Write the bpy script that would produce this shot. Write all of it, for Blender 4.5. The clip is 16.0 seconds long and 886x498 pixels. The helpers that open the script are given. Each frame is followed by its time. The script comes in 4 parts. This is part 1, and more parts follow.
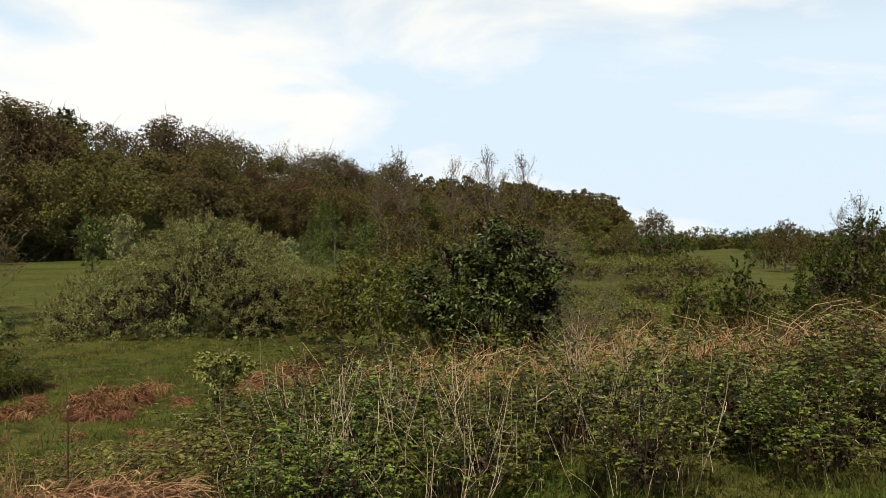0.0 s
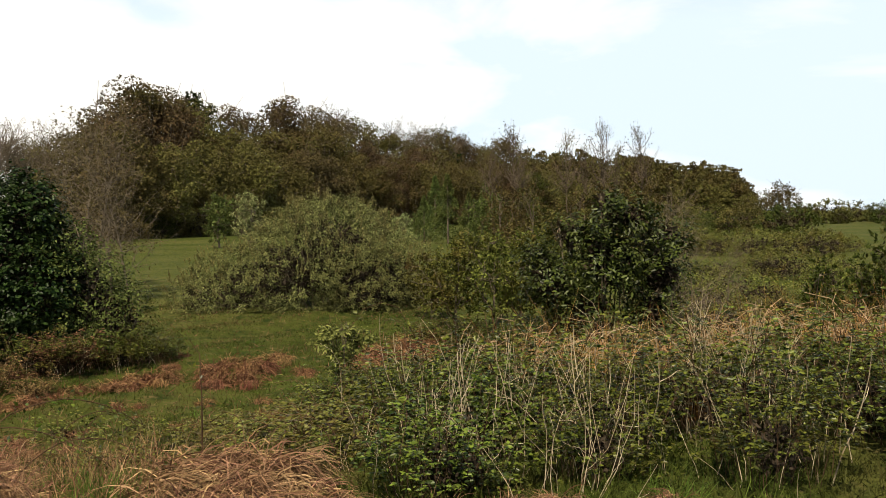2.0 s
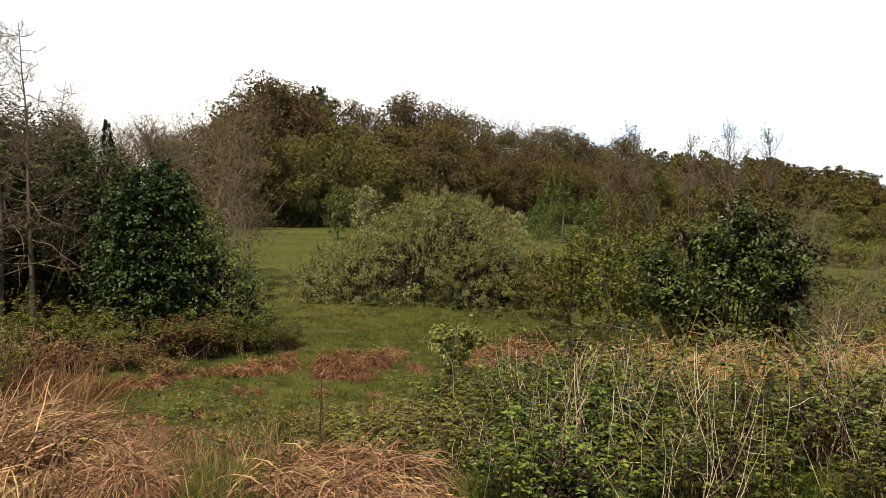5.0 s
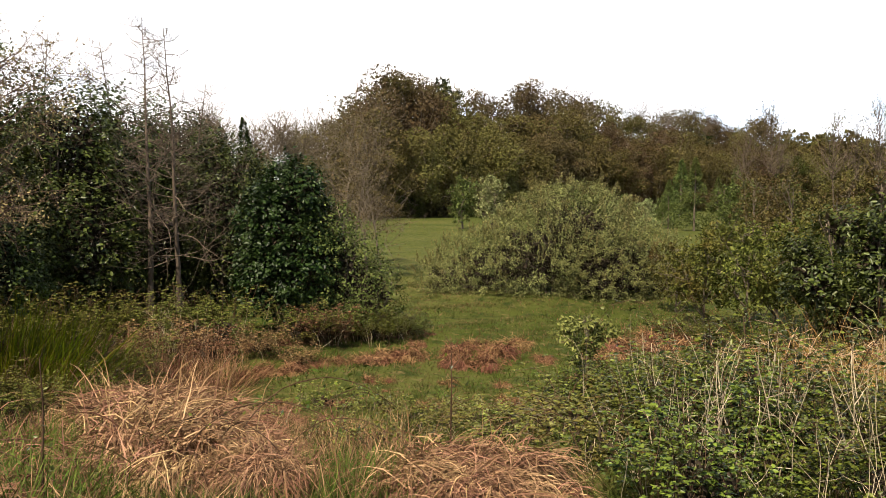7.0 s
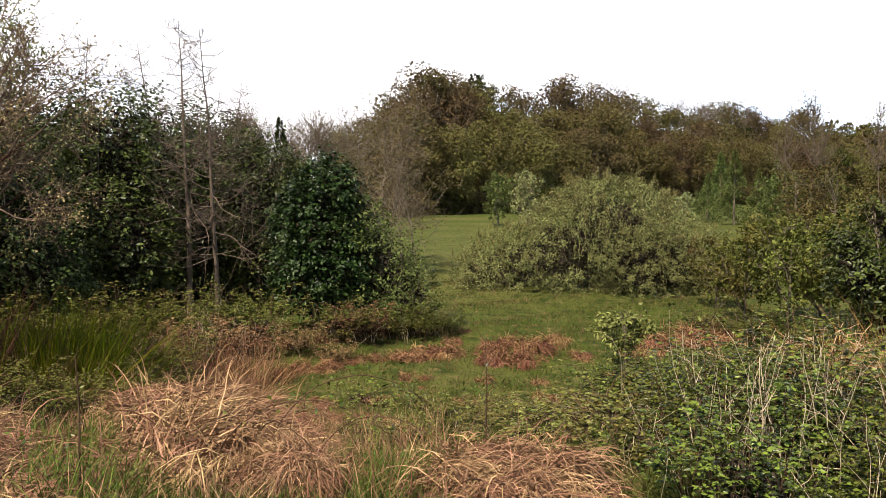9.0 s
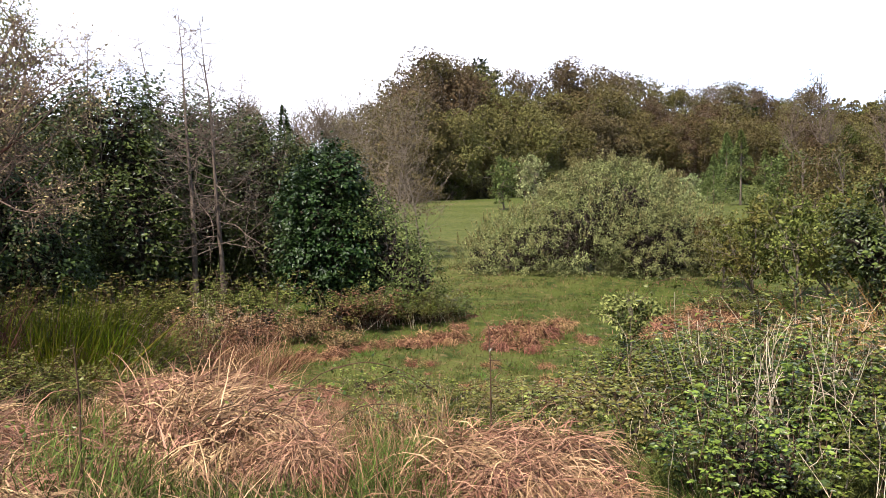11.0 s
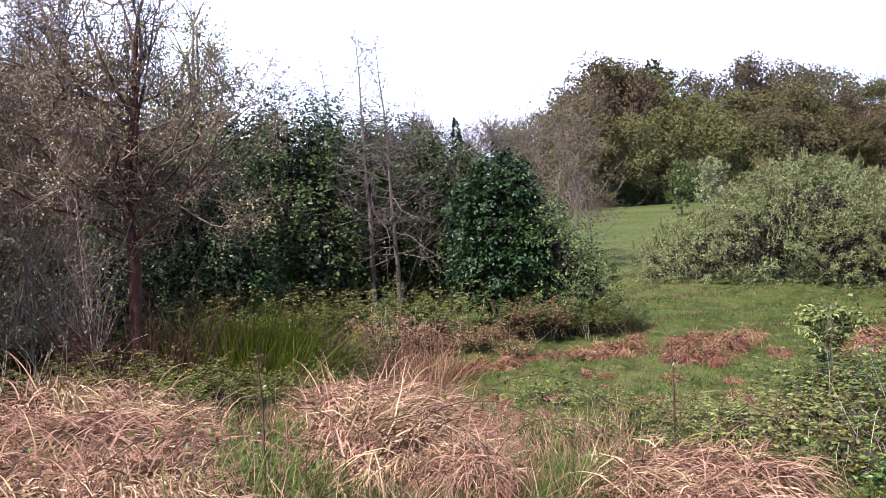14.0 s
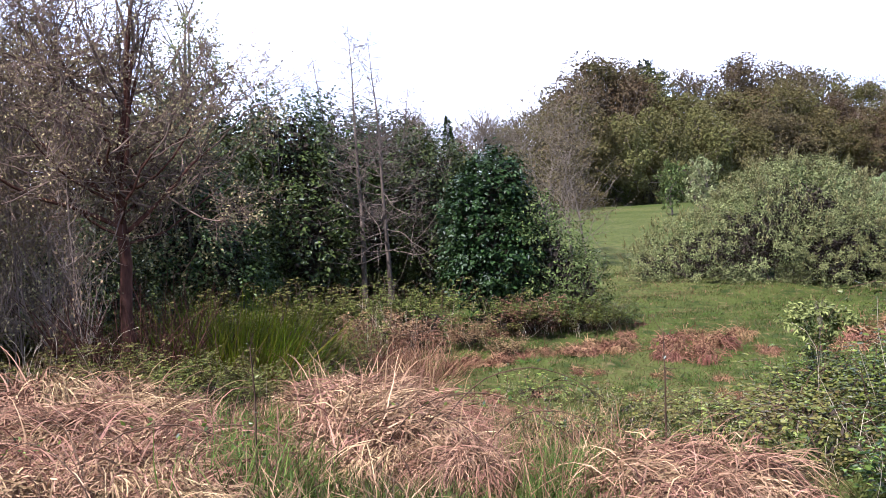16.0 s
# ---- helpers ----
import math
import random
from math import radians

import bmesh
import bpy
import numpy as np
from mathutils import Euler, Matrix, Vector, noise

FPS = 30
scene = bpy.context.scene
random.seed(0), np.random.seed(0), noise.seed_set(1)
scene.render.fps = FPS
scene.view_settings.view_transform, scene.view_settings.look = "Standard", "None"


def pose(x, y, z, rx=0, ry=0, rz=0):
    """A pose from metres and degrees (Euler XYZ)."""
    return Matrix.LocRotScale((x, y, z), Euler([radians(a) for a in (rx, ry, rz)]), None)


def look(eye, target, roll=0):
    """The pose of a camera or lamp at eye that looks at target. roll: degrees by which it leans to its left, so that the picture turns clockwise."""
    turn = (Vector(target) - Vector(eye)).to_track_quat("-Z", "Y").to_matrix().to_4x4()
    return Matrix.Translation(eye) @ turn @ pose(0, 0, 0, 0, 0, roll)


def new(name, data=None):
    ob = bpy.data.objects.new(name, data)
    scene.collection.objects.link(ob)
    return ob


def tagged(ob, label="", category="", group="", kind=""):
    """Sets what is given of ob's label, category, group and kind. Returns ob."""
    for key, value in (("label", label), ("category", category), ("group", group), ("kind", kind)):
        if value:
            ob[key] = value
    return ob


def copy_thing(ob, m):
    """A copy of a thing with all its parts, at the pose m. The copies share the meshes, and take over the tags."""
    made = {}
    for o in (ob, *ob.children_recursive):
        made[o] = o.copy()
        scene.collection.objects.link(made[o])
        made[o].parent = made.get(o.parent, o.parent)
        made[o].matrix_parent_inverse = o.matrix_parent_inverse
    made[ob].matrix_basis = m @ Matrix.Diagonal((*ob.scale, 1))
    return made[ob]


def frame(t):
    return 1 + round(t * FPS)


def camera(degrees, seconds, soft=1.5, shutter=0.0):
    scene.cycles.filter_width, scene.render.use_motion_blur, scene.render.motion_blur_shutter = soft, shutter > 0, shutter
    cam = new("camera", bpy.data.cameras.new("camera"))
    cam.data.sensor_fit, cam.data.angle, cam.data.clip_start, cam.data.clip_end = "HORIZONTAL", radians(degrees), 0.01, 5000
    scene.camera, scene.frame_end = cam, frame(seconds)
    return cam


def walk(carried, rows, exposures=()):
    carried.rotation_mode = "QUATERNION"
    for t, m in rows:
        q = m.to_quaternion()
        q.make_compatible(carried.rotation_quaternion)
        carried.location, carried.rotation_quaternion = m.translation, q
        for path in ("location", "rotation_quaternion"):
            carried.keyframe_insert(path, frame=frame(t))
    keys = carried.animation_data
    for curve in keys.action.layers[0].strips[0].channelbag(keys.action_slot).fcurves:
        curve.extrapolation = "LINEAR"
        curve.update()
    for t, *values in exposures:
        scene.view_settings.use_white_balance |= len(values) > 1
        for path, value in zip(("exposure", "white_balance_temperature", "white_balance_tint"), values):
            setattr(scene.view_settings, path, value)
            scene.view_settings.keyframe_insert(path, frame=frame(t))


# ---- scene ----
cam = camera(58.0, 16.0, soft=0.5)
EYE, TILT = 3.0, -0.8
# seconds, x, y, z from the first eye, yaw, pitch, roll
ROWS = [
    (0.0, -0.000, 0.000, 0.000, 0.00, 0.00, 0.00),
    (0.5, -0.011, 0.009, 0.005, 2.43, -0.87, 0.43),
    (1.0, -0.022, 0.021, 0.004, 4.05, -1.21, 0.50),
    (1.5, -0.032, 0.036, 0.005, 6.31, -1.77, 0.49),
    (2.0, -0.041, 0.049, 0.005, 8.02, -1.75, 0.31),
    (2.5, -0.048, 0.056, 0.006, 9.56, -1.60, -0.07),
    (3.0, -0.061, 0.061, 0.008, 11.27, -1.73, -0.86),
    (5.5, -0.113, 0.080, 0.091, 18.77, -2.30, -1.54),
    (6.0, -0.133, 0.101, 0.098, 21.92, -2.65, -1.31),
    (6.5, -0.151, 0.126, 0.095, 23.42, -2.93, -0.98),
    (7.0, -0.167, 0.150, 0.092, 25.04, -3.06, -0.87),
    (7.5, -0.180, 0.170, 0.089, 26.20, -2.94, -1.04),
    (8.0, -0.188, 0.187, 0.086, 27.46, -3.00, -0.78),
    (10.5, -0.175, 0.274, 0.081, 27.44, -4.09, 0.55),
    (11.0, -0.182, 0.290, 0.077, 27.97, -4.36, 0.78),
    (11.5, -0.192, 0.305, 0.072, 29.29, -4.07, 0.84),
    (12.0, -0.209, 0.324, 0.074, 31.22, -3.90, 1.41),
    (12.5, -0.222, 0.344, 0.070, 32.46, -3.92, 1.63),
    (13.0, -0.239, 0.369, 0.066, 34.62, -3.92, 1.38),
    (13.5, -0.251, 0.394, 0.062, 36.06, -3.55, 1.76),
    (14.0, -0.267, 0.421, 0.063, 40.21, -3.38, 2.40),
    (14.5, -0.273, 0.432, 0.057, 42.22, -3.24, 2.64),
    (15.0, -0.270, 0.423, 0.040, 41.39, -3.35, 2.85),
    (15.5, -0.269, 0.415, 0.029, 40.58, -3.50, 2.44),
    (16.0, -0.277, 0.405, 0.024, 39.57, -3.51, 1.93),
]
walk(cam, [(t, pose(0, 0, EYE, TILT) @ pose(x, y, z, 90 + pitch, roll, yaw)) for t, x, y, z, yaw, pitch, roll in ROWS],
     exposures=[(0.0, 0.36, 7100, 7), (1.5, 0.46, 7200, 8), (3.0, 0.60, 7300, 8), (5.5, 0.82, 7200, 11), (8.0, 1.14, 6900, 13), (10.5, 1.12, 6200, 16), (11.0, 1.54, 6000, 18), (12.5, 1.70, 5500, 22), (16.0, 1.69, 5200, 24)])

# ---- light: a bright, thinly clouded spring sky with a soft sun from behind the path ----
SUN_AZ, SUN_EL = 172.0, 58.0
world = bpy.data.worlds.new("sky")
scene.world = world
world.use_nodes = True
wt = world.node_tree
wt.nodes.clear()


def wnode(kind, **sets):
    n = wt.nodes.new(kind)
    for k, v in sets.items():
        n.inputs[k].default_value = v
    return n


sky = wt.nodes.new("ShaderNodeTexSky")
sky.sky_type, sky.sun_disc = "NISHITA", False
sky.sun_elevation, sky.sun_rotation = radians(SUN_EL), radians(-SUN_AZ)
sky.air_density, sky.dust_density = 1.0, 0.6
coord = wt.nodes.new("ShaderNodeTexCoord")
flat = wt.nodes.new("ShaderNodeMapping")
flat.inputs["Scale"].default_value = (1.0, 1.0, 3.2)
flat.inputs["Location"].default_value = (0.3, 0.0, 0.15)
puffs = wnode("ShaderNodeTexNoise", Scale=2.6, Detail=7.0, Roughness=0.52, Distortion=0.35)
band = wt.nodes.new("ShaderNodeValToRGB")
band.color_ramp.elements[0].position, band.color_ramp.elements[1].position = 0.47, 0.62
cloud = wt.nodes.new("ShaderNodeMix")
cloud.data_type = "RGBA"
cloud.inputs["B"].default_value = (16.8, 17.0, 17.6, 1)
veil = wt.nodes.new("ShaderNodeMix")
veil.data_type = "RGBA"
veil.inputs["B"].default_value = (12.3, 15.0, 18.6, 1)
back = wnode("ShaderNodeBackground", Strength=0.047)
wout = wt.nodes.new("ShaderNodeOutputWorld")
# haze and cloud thicken towards the horizon
split = wt.nodes.new("ShaderNodeSeparateXYZ")
low = wt.nodes.new("ShaderNodeMapRange")
low.inputs["From Min"].default_value, low.inputs["From Max"].default_value = 0.22, 0.60
low.inputs["To Min"].default_value, low.inputs["To Max"].default_value = 0.97, 0.05
cover = wt.nodes.new("ShaderNodeMath")
cover.operation = "MULTIPLY"
thin_up = wt.nodes.new("ShaderNodeMapRange")
thin_up.inputs["From Min"].default_value, thin_up.inputs["From Max"].default_value = 0.28, 0.65
thin_up.inputs["To Min"].default_value, thin_up.inputs["To Max"].default_value = 1.0, 0.12
wt.links.new(coord.outputs["Generated"], split.inputs["Vector"])
wt.links.new(split.outputs["Z"], low.inputs["Value"])
wt.links.new(split.outputs["Z"], thin_up.inputs["Value"])
wt.links.new(low.outputs["Result"], veil.inputs["Factor"])
wt.links.new(coord.outputs["Generated"], flat.inputs["Vector"])
wt.links.new(flat.outputs["Vector"], puffs.inputs["Vector"])
# more cloud towards the left
drift = wt.nodes.new("ShaderNodeMath")
drift.operation, drift.inputs[1].default_value = "MULTIPLY_ADD", -0.20
wt.links.new(split.outputs["X"], drift.inputs[0])
wt.links.new(puffs.outputs["Fac"], drift.inputs[2])
wt.links.new(drift.outputs["Value"], band.inputs["Fac"])
wt.links.new(sky.outputs["Color"], veil.inputs["A"])
wt.links.new(veil.outputs["Result"], cloud.inputs["A"])
wt.links.new(band.outputs["Color"], cover.inputs[0])
wt.links.new(thin_up.outputs["Result"], cover.inputs[1])
wt.links.new(cover.outputs["Value"], cloud.inputs["Factor"])
wt.links.new(cloud.outputs["Result"], back.inputs["Color"])
wt.links.new(back.outputs["Background"], wout.inputs["Surface"])

sun_data = bpy.data.lights.new("sun", "SUN")
sun_data.energy, sun_data.angle, sun_data.color = 5.0, radians(1.5), (1.0, 0.92, 0.76)
sun = new("sun", sun_data)
az_s, el_s = radians(SUN_AZ), radians(SUN_EL)
sun.matrix_world = look((-60 * math.sin(az_s) * math.cos(el_s), 60 * math.cos(az_s) * math.cos(el_s), 60 * math.sin(el_s)), (0, 0, 0))


# ---- materials ----
def mat_base(name):
    m = bpy.data.materials.new(name)
    m.use_nodes = True
    nt = m.node_tree
    return m, nt, nt.nodes["Principled BSDF"], nt.nodes["Material Output"]


def mixed(nt, fac, a, b):
    n = nt.nodes.new("ShaderNodeMix")
    n.data_type = "RGBA"
    for key, v in (("Factor", fac), ("A", a), ("B", b)):
        if isinstance(v, bpy.types.NodeSocket):
            nt.links.new(v, n.inputs[key])
        else:
            n.inputs[key].default_value = v if key == "Factor" else (*v, 1)
    return n.outputs["Result"]


def ramped(nt, fac, lo, hi):
    n = nt.nodes.new("ShaderNodeMapRange")
    nt.links.new(fac, n.inputs["Value"])
    n.inputs["From Min"].default_value, n.inputs["From Max"].default_value = lo, hi
    return n.outputs["Result"]


def noised(nt, scale, detail=3.0, rough=0.55, stretch=None):
    c = nt.nodes.new("ShaderNodeTexCoord")
    n = nt.nodes.new("ShaderNodeTexNoise")
    n.inputs["Scale"].default_value, n.inputs["Detail"].default_value, n.inputs["Roughness"].default_value = scale, detail, rough
    if stretch:
        mp = nt.nodes.new("ShaderNodeMapping")
        mp.inputs["Scale"].default_value = stretch
        nt.links.new(c.outputs["Object"], mp.inputs["Vector"])
        nt.links.new(mp.outputs["Vector"], n.inputs["Vector"])
    else:
        nt.links.new(c.outputs["Object"], n.inputs["Vector"])
    return n.outputs["Fac"]


def leaf_material(name, a, b, c, thin=0.3, rough=0.5, patch=0.6, tint=0.0, bright=0.95, range_=1.0, sat=1.32, gloss=0.05):
    """Leaves or blades: two colours leaf by leaf, a third in patches; thin: light let through."""
    m, nt, bsdf, out = mat_base(name)
    geo = nt.nodes.new("ShaderNodeNewGeometry")
    info = nt.nodes.new("ShaderNodeObjectInfo")
    rich = lambda u: tuple(max(0.0, 0.60 * s * (max(u) - (max(u) - k) * sat)) for k, s in zip(u, (1.08, 1.0, 0.95)))
    a, b, c = rich(a), rich(b), rich(c)
    pick = nt.nodes.new("ShaderNodeMath")
    pick.operation, pick.inputs[1].default_value = "POWER", 1.3
    nt.links.new(geo.outputs["Random Per Island"], pick.inputs[0])
    col = mixed(nt, pick.outputs["Value"], tuple((1 - 0.4 * range_) * bright * k for k in a), tuple((1 + 0.5 * range_) * bright * k for k in b))
    col = mixed(nt, ramped(nt, noised(nt, patch), 0.45, 0.72), col, c)
    hsv = nt.nodes.new("ShaderNodeHueSaturation")
    nt.links.new(col, hsv.inputs["Color"])
    for key, lo, hi in (("Hue", 0.5 - 0.03 - tint, 0.5 + 0.02 + tint), ("Value", 0.78, 1.22)):
        r = nt.nodes.new("ShaderNodeMapRange")
        nt.links.new(info.outputs["Random"], r.inputs["Value"])
        r.inputs["To Min"].default_value, r.inputs["To Max"].default_value = lo, hi
        nt.links.new(r.outputs["Result"], hsv.inputs[key])
    nt.links.new(hsv.outputs["Color"], bsdf.inputs["Base Color"])
    bsdf.inputs["Roughness"].default_value = rough
    bsdf.inputs["Specular IOR Level"].default_value = gloss
    if thin:
        tr = nt.nodes.new("ShaderNodeBsdfTranslucent")
        nt.links.new(hsv.outputs["Color"], tr.inputs["Color"])
        mx = nt.nodes.new("ShaderNodeMixShader")
        mx.inputs["Fac"].default_value = 0.65 * thin
        nt.links.new(bsdf.outputs["BSDF"], mx.inputs[1])
        nt.links.new(tr.outputs["BSDF"], mx.inputs[2])
        nt.links.new(mx.outputs["Shader"], out.inputs["Surface"])
    return m


def bark_material(name, a, b, scale=9.0):
    m, nt, bsdf, out = mat_base(name)
    f = noised(nt, scale, 5.0, 0.65, (1, 1, 0.25))
    col = mixed(nt, ramped(nt, f, 0.35, 0.65), a, b)
    nt.links.new(col, bsdf.inputs["Base Color"])
    bsdf.inputs["Roughness"].default_value = 0.9
    bsdf.inputs["Specular IOR Level"].default_value = 0.06
    bump = nt.nodes.new("ShaderNodeBump")
    bump.inputs["Strength"].default_value, bump.inputs["Distance"].default_value = 0.7, 0.02
    nt.links.new(f, bump.inputs["Height"])
    nt.links.new(bump.outputs["Normal"], bsdf.inputs["Normal"])
    return m


M = {
    "wood_olive": leaf_material("olive spring foliage", (0.098, 0.096, 0.030), (0.168, 0.160, 0.054), (0.128, 0.104, 0.044), 0.15, patch=0.12, tint=0.006, bright=0.95, range_=0.35, sat=1.0),
    "wood_brown": leaf_material("brown budding foliage", (0.104, 0.084, 0.036), (0.165, 0.132, 0.062), (0.110, 0.098, 0.038), 0.15, patch=0.12, tint=0.006, bright=0.95, range_=0.35, sat=0.97),
    "wood_green": leaf_material("fresh green foliage", (0.044, 0.064, 0.022), (0.100, 0.122, 0.044), (0.066, 0.074, 0.026), 0.25, patch=0.2, sat=1.2, bright=0.82),
    "wood_dark": leaf_material("dark evergreen foliage", (0.016, 0.028, 0.012), (0.036, 0.052, 0.020), (0.024, 0.034, 0.014), 0.15, patch=0.3),
    "willow": leaf_material("grey-green willow leaves", (0.060, 0.076, 0.030), (0.250, 0.270, 0.125), (0.145, 0.150, 0.066), 0.2, patch=0.5, bright=1.08, sat=1.12, range_=0.7),
    "willow_tip": leaf_material("silvery willow shoots", (0.120, 0.134, 0.050), (0.390, 0.390, 0.190), (0.180, 0.184, 0.075), 0.25, patch=0.6, sat=1.1),
    "elder": leaf_material("deep green elder leaves", (0.014, 0.032, 0.012), (0.048, 0.080, 0.032), (0.026, 0.040, 0.016), 0.12, 0.42, patch=0.9, bright=0.72, gloss=0.14),
    "elder_light": leaf_material("mid green elder leaves", (0.020, 0.038, 0.011), (0.080, 0.110, 0.036), (0.040, 0.052, 0.017), 0.15, 0.42, patch=1.2, gloss=0.2, bright=0.98, sat=1.2),
    "dock": leaf_material("dock leaves", (0.040, 0.075, 0.028), (0.075, 0.120, 0.048), (0.055, 0.085, 0.032), 0.15, 0.35, patch=6.0, gloss=0.3, sat=1.1),
    "pale": leaf_material("pale new leaves", (0.180, 0.225, 0.100), (0.400, 0.450, 0.235), (0.210, 0.235, 0.110), 0.35, patch=0.6, sat=1.1),
    "fresh": leaf_material("fresh light green leaves", (0.150, 0.215, 0.070), (0.310, 0.385, 0.150), (0.190, 0.240, 0.085), 0.4, patch=0.6, sat=1.1),
    "larch": leaf_material("soft fresh-green needles", (0.074, 0.106, 0.037), (0.155, 0.198, 0.074), (0.100, 0.122, 0.042), 0.3, patch=0.3, sat=1.1),
    "bramble": leaf_material("bramble leaves", (0.018, 0.040, 0.010), (0.150, 0.196, 0.050), (0.090, 0.088, 0.026), 0.22, 0.38, patch=1.1, gloss=0.22, sat=1.15),
    "low_bramble": leaf_material("young bramble leaves", (0.070, 0.096, 0.024), (0.220, 0.250, 0.084), (0.150, 0.120, 0.046), 0.25, 0.4, patch=1.3, gloss=0.14, sat=1.15),
    "russet": leaf_material("russet dead leaves", (0.150, 0.092, 0.056), (0.280, 0.185, 0.115), (0.135, 0.098, 0.054), 0.2, 0.7, patch=1.2, sat=1.1),
    "hawthorn": leaf_material("hawthorn leaves", (0.062, 0.082, 0.024), (0.155, 0.172, 0.058), (0.145, 0.110, 0.050), 0.25, patch=0.8, sat=1.15, bright=0.95),
    "straw": leaf_material("bleached dry grass", (0.190, 0.130, 0.082), (0.490, 0.360, 0.248), (0.250, 0.155, 0.106), 0.12, 0.7, patch=1.6, sat=1.2, bright=0.92),
    "straw_red": leaf_material("reddish dry grass", (0.170, 0.100, 0.066), (0.460, 0.310, 0.225), (0.230, 0.130, 0.090), 0.12, 0.7, patch=1.6, sat=1.15),
    "rust": leaf_material("rusty dry grass", (0.165, 0.098, 0.058), (0.380, 0.250, 0.155), (0.215, 0.115, 0.070), 0.15, 0.75, patch=1.6, sat=1.1),
    "grass": leaf_material("green grass blades", (0.034, 0.060, 0.012), (0.090, 0.122, 0.030), (0.090, 0.080, 0.032), 0.25, 0.5, patch=0.7, range_=0.8, sat=1.05),
    "fresh_grass": leaf_material("fresh grass tufts", (0.058, 0.110, 0.024), (0.140, 0.220, 0.060), (0.110, 0.130, 0.045), 0.25, 0.5, patch=1.2, range_=0.7, sat=1.1),
    "broom": leaf_material("green broom shoots", (0.070, 0.105, 0.024), (0.165, 0.210, 0.058), (0.140, 0.130, 0.046), 0.2, 0.6, patch=1.0),
    "budding": leaf_material("half-open olive buds", (0.180, 0.152, 0.082), (0.400, 0.350, 0.190), (0.240, 0.180, 0.120), 0.2, 0.6, patch=0.9, sat=1.1),
    "tawny": leaf_material("tawny dead grass", (0.230, 0.158, 0.088), (0.520, 0.385, 0.225), (0.270, 0.170, 0.098), 0.05, 0.75, patch=1.2),
    "stalk": bark_material("dead pale stalks", (0.230, 0.178, 0.112), (0.520, 0.430, 0.310), 14.0),
    "tangle": bark_material("tawny dead canes", (0.260, 0.165, 0.100), (0.480, 0.340, 0.225), 10.0),
    "cane": bark_material("brown bramble canes", (0.034, 0.019, 0.012), (0.100, 0.062, 0.037), 14.0),
    "bark": bark_material("grey-brown bark", (0.080, 0.062, 0.046), (0.180, 0.145, 0.110), 6.0),
    "bark_red": bark_material("red-brown bark", (0.026, 0.012, 0.008), (0.095, 0.042, 0.027), 9.0),
    "bark_pale": bark_material("grey-brown alder bark", (0.060, 0.044, 0.033), (0.150, 0.115, 0.088), 6.0),
    "twig_red": bark_material("reddish twigs", (0.058, 0.038, 0.027), (0.190, 0.130, 0.094), 5.0),
    # near-black fill inside bushes and brambles, standing in for shade between the leaves
    "inner_shade": bark_material("inner shade fill", (0.016, 0.012, 0.009), (0.050, 0.038, 0.027), 5.0),
    "twig": bark_material("dull brown twigs", (0.096, 0.068, 0.050), (0.250, 0.185, 0.140), 3.0),
}


def ground_material():
    m, nt, bsdf, out = mat_base("meadow ground")
    broad, mid, fine = noised(nt, 0.10, 4.0), noised(nt, 0.55, 4.0), noised(nt, 9.0, 5.0, 0.7)
    col = mixed(nt, ramped(nt, mid, 0.35, 0.65), (0.028, 0.042, 0.005), (0.052, 0.064, 0.011))
    col = mixed(nt, ramped(nt, broad, 0.40, 0.60), col, (0.074, 0.076, 0.020))
    col = mixed(nt, ramped(nt, noised(nt, 1.9, 5.0, 0.65), 0.48, 0.64), col, (0.020, 0.032, 0.006))
    col = mixed(nt, ramped(nt, noised(nt, 4.3, 4.0, 0.6), 0.56, 0.68), col, (0.105, 0.080, 0.034))
    col = mixed(nt, ramped(nt, fine, 0.50, 0.80), col, (0.036, 0.044, 0.012))
    nt.links.new(col, bsdf.inputs["Base Color"])
    bsdf.inputs["Roughness"].default_value = 0.95
    bsdf.inputs["Specular IOR Level"].default_value = 0.06
    bump = nt.nodes.new("ShaderNodeBump")
    bump.inputs["Strength"].default_value, bump.inputs["Distance"].default_value = 0.8, 0.08
    nt.links.new(fine, bump.inputs["Height"])
    nt.links.new(bump.outputs["Normal"], bsdf.inputs["Normal"])
    return m


M["ground"] = ground_material()


# ---- the lie of the land ----
def spot(az, d):
    """x, y at d metres from the first standpoint, az degrees to the left of its view."""
    return -d * math.sin(radians(az)), d * math.cos(radians(az))


def smooth(v, a, b):
    u = np.clip((v - a) / (b - a), 0, 1)
    return u * u * (3 - 2 * u)


# azimuth and distance of the wood's edge, with the height of its skyline above the meadow
EDGE_AZ = np.array([-13.0, -9.0, -5.0, 2.0, 7.0, 11.0, 18.0, 25.0, 28.5, 31.0, 32.6, 40.0, 50.0, 62.0, 78.0])
EDGE_D = np.array([505.0, 410.0, 300.0, 232.0, 208.0, 178.0, 142.0, 124.0, 114.0, 108.0, 104.0, 100.0, 96.0, 92.0, 90.0])
EDGE_H = np.array([31.0, 29.0, 25.5, 24.5, 24.0, 23.8, 22.8, 22.4, 23.4, 19.5, 12.4, 11.6, 11.2, 11.2, 12.0])


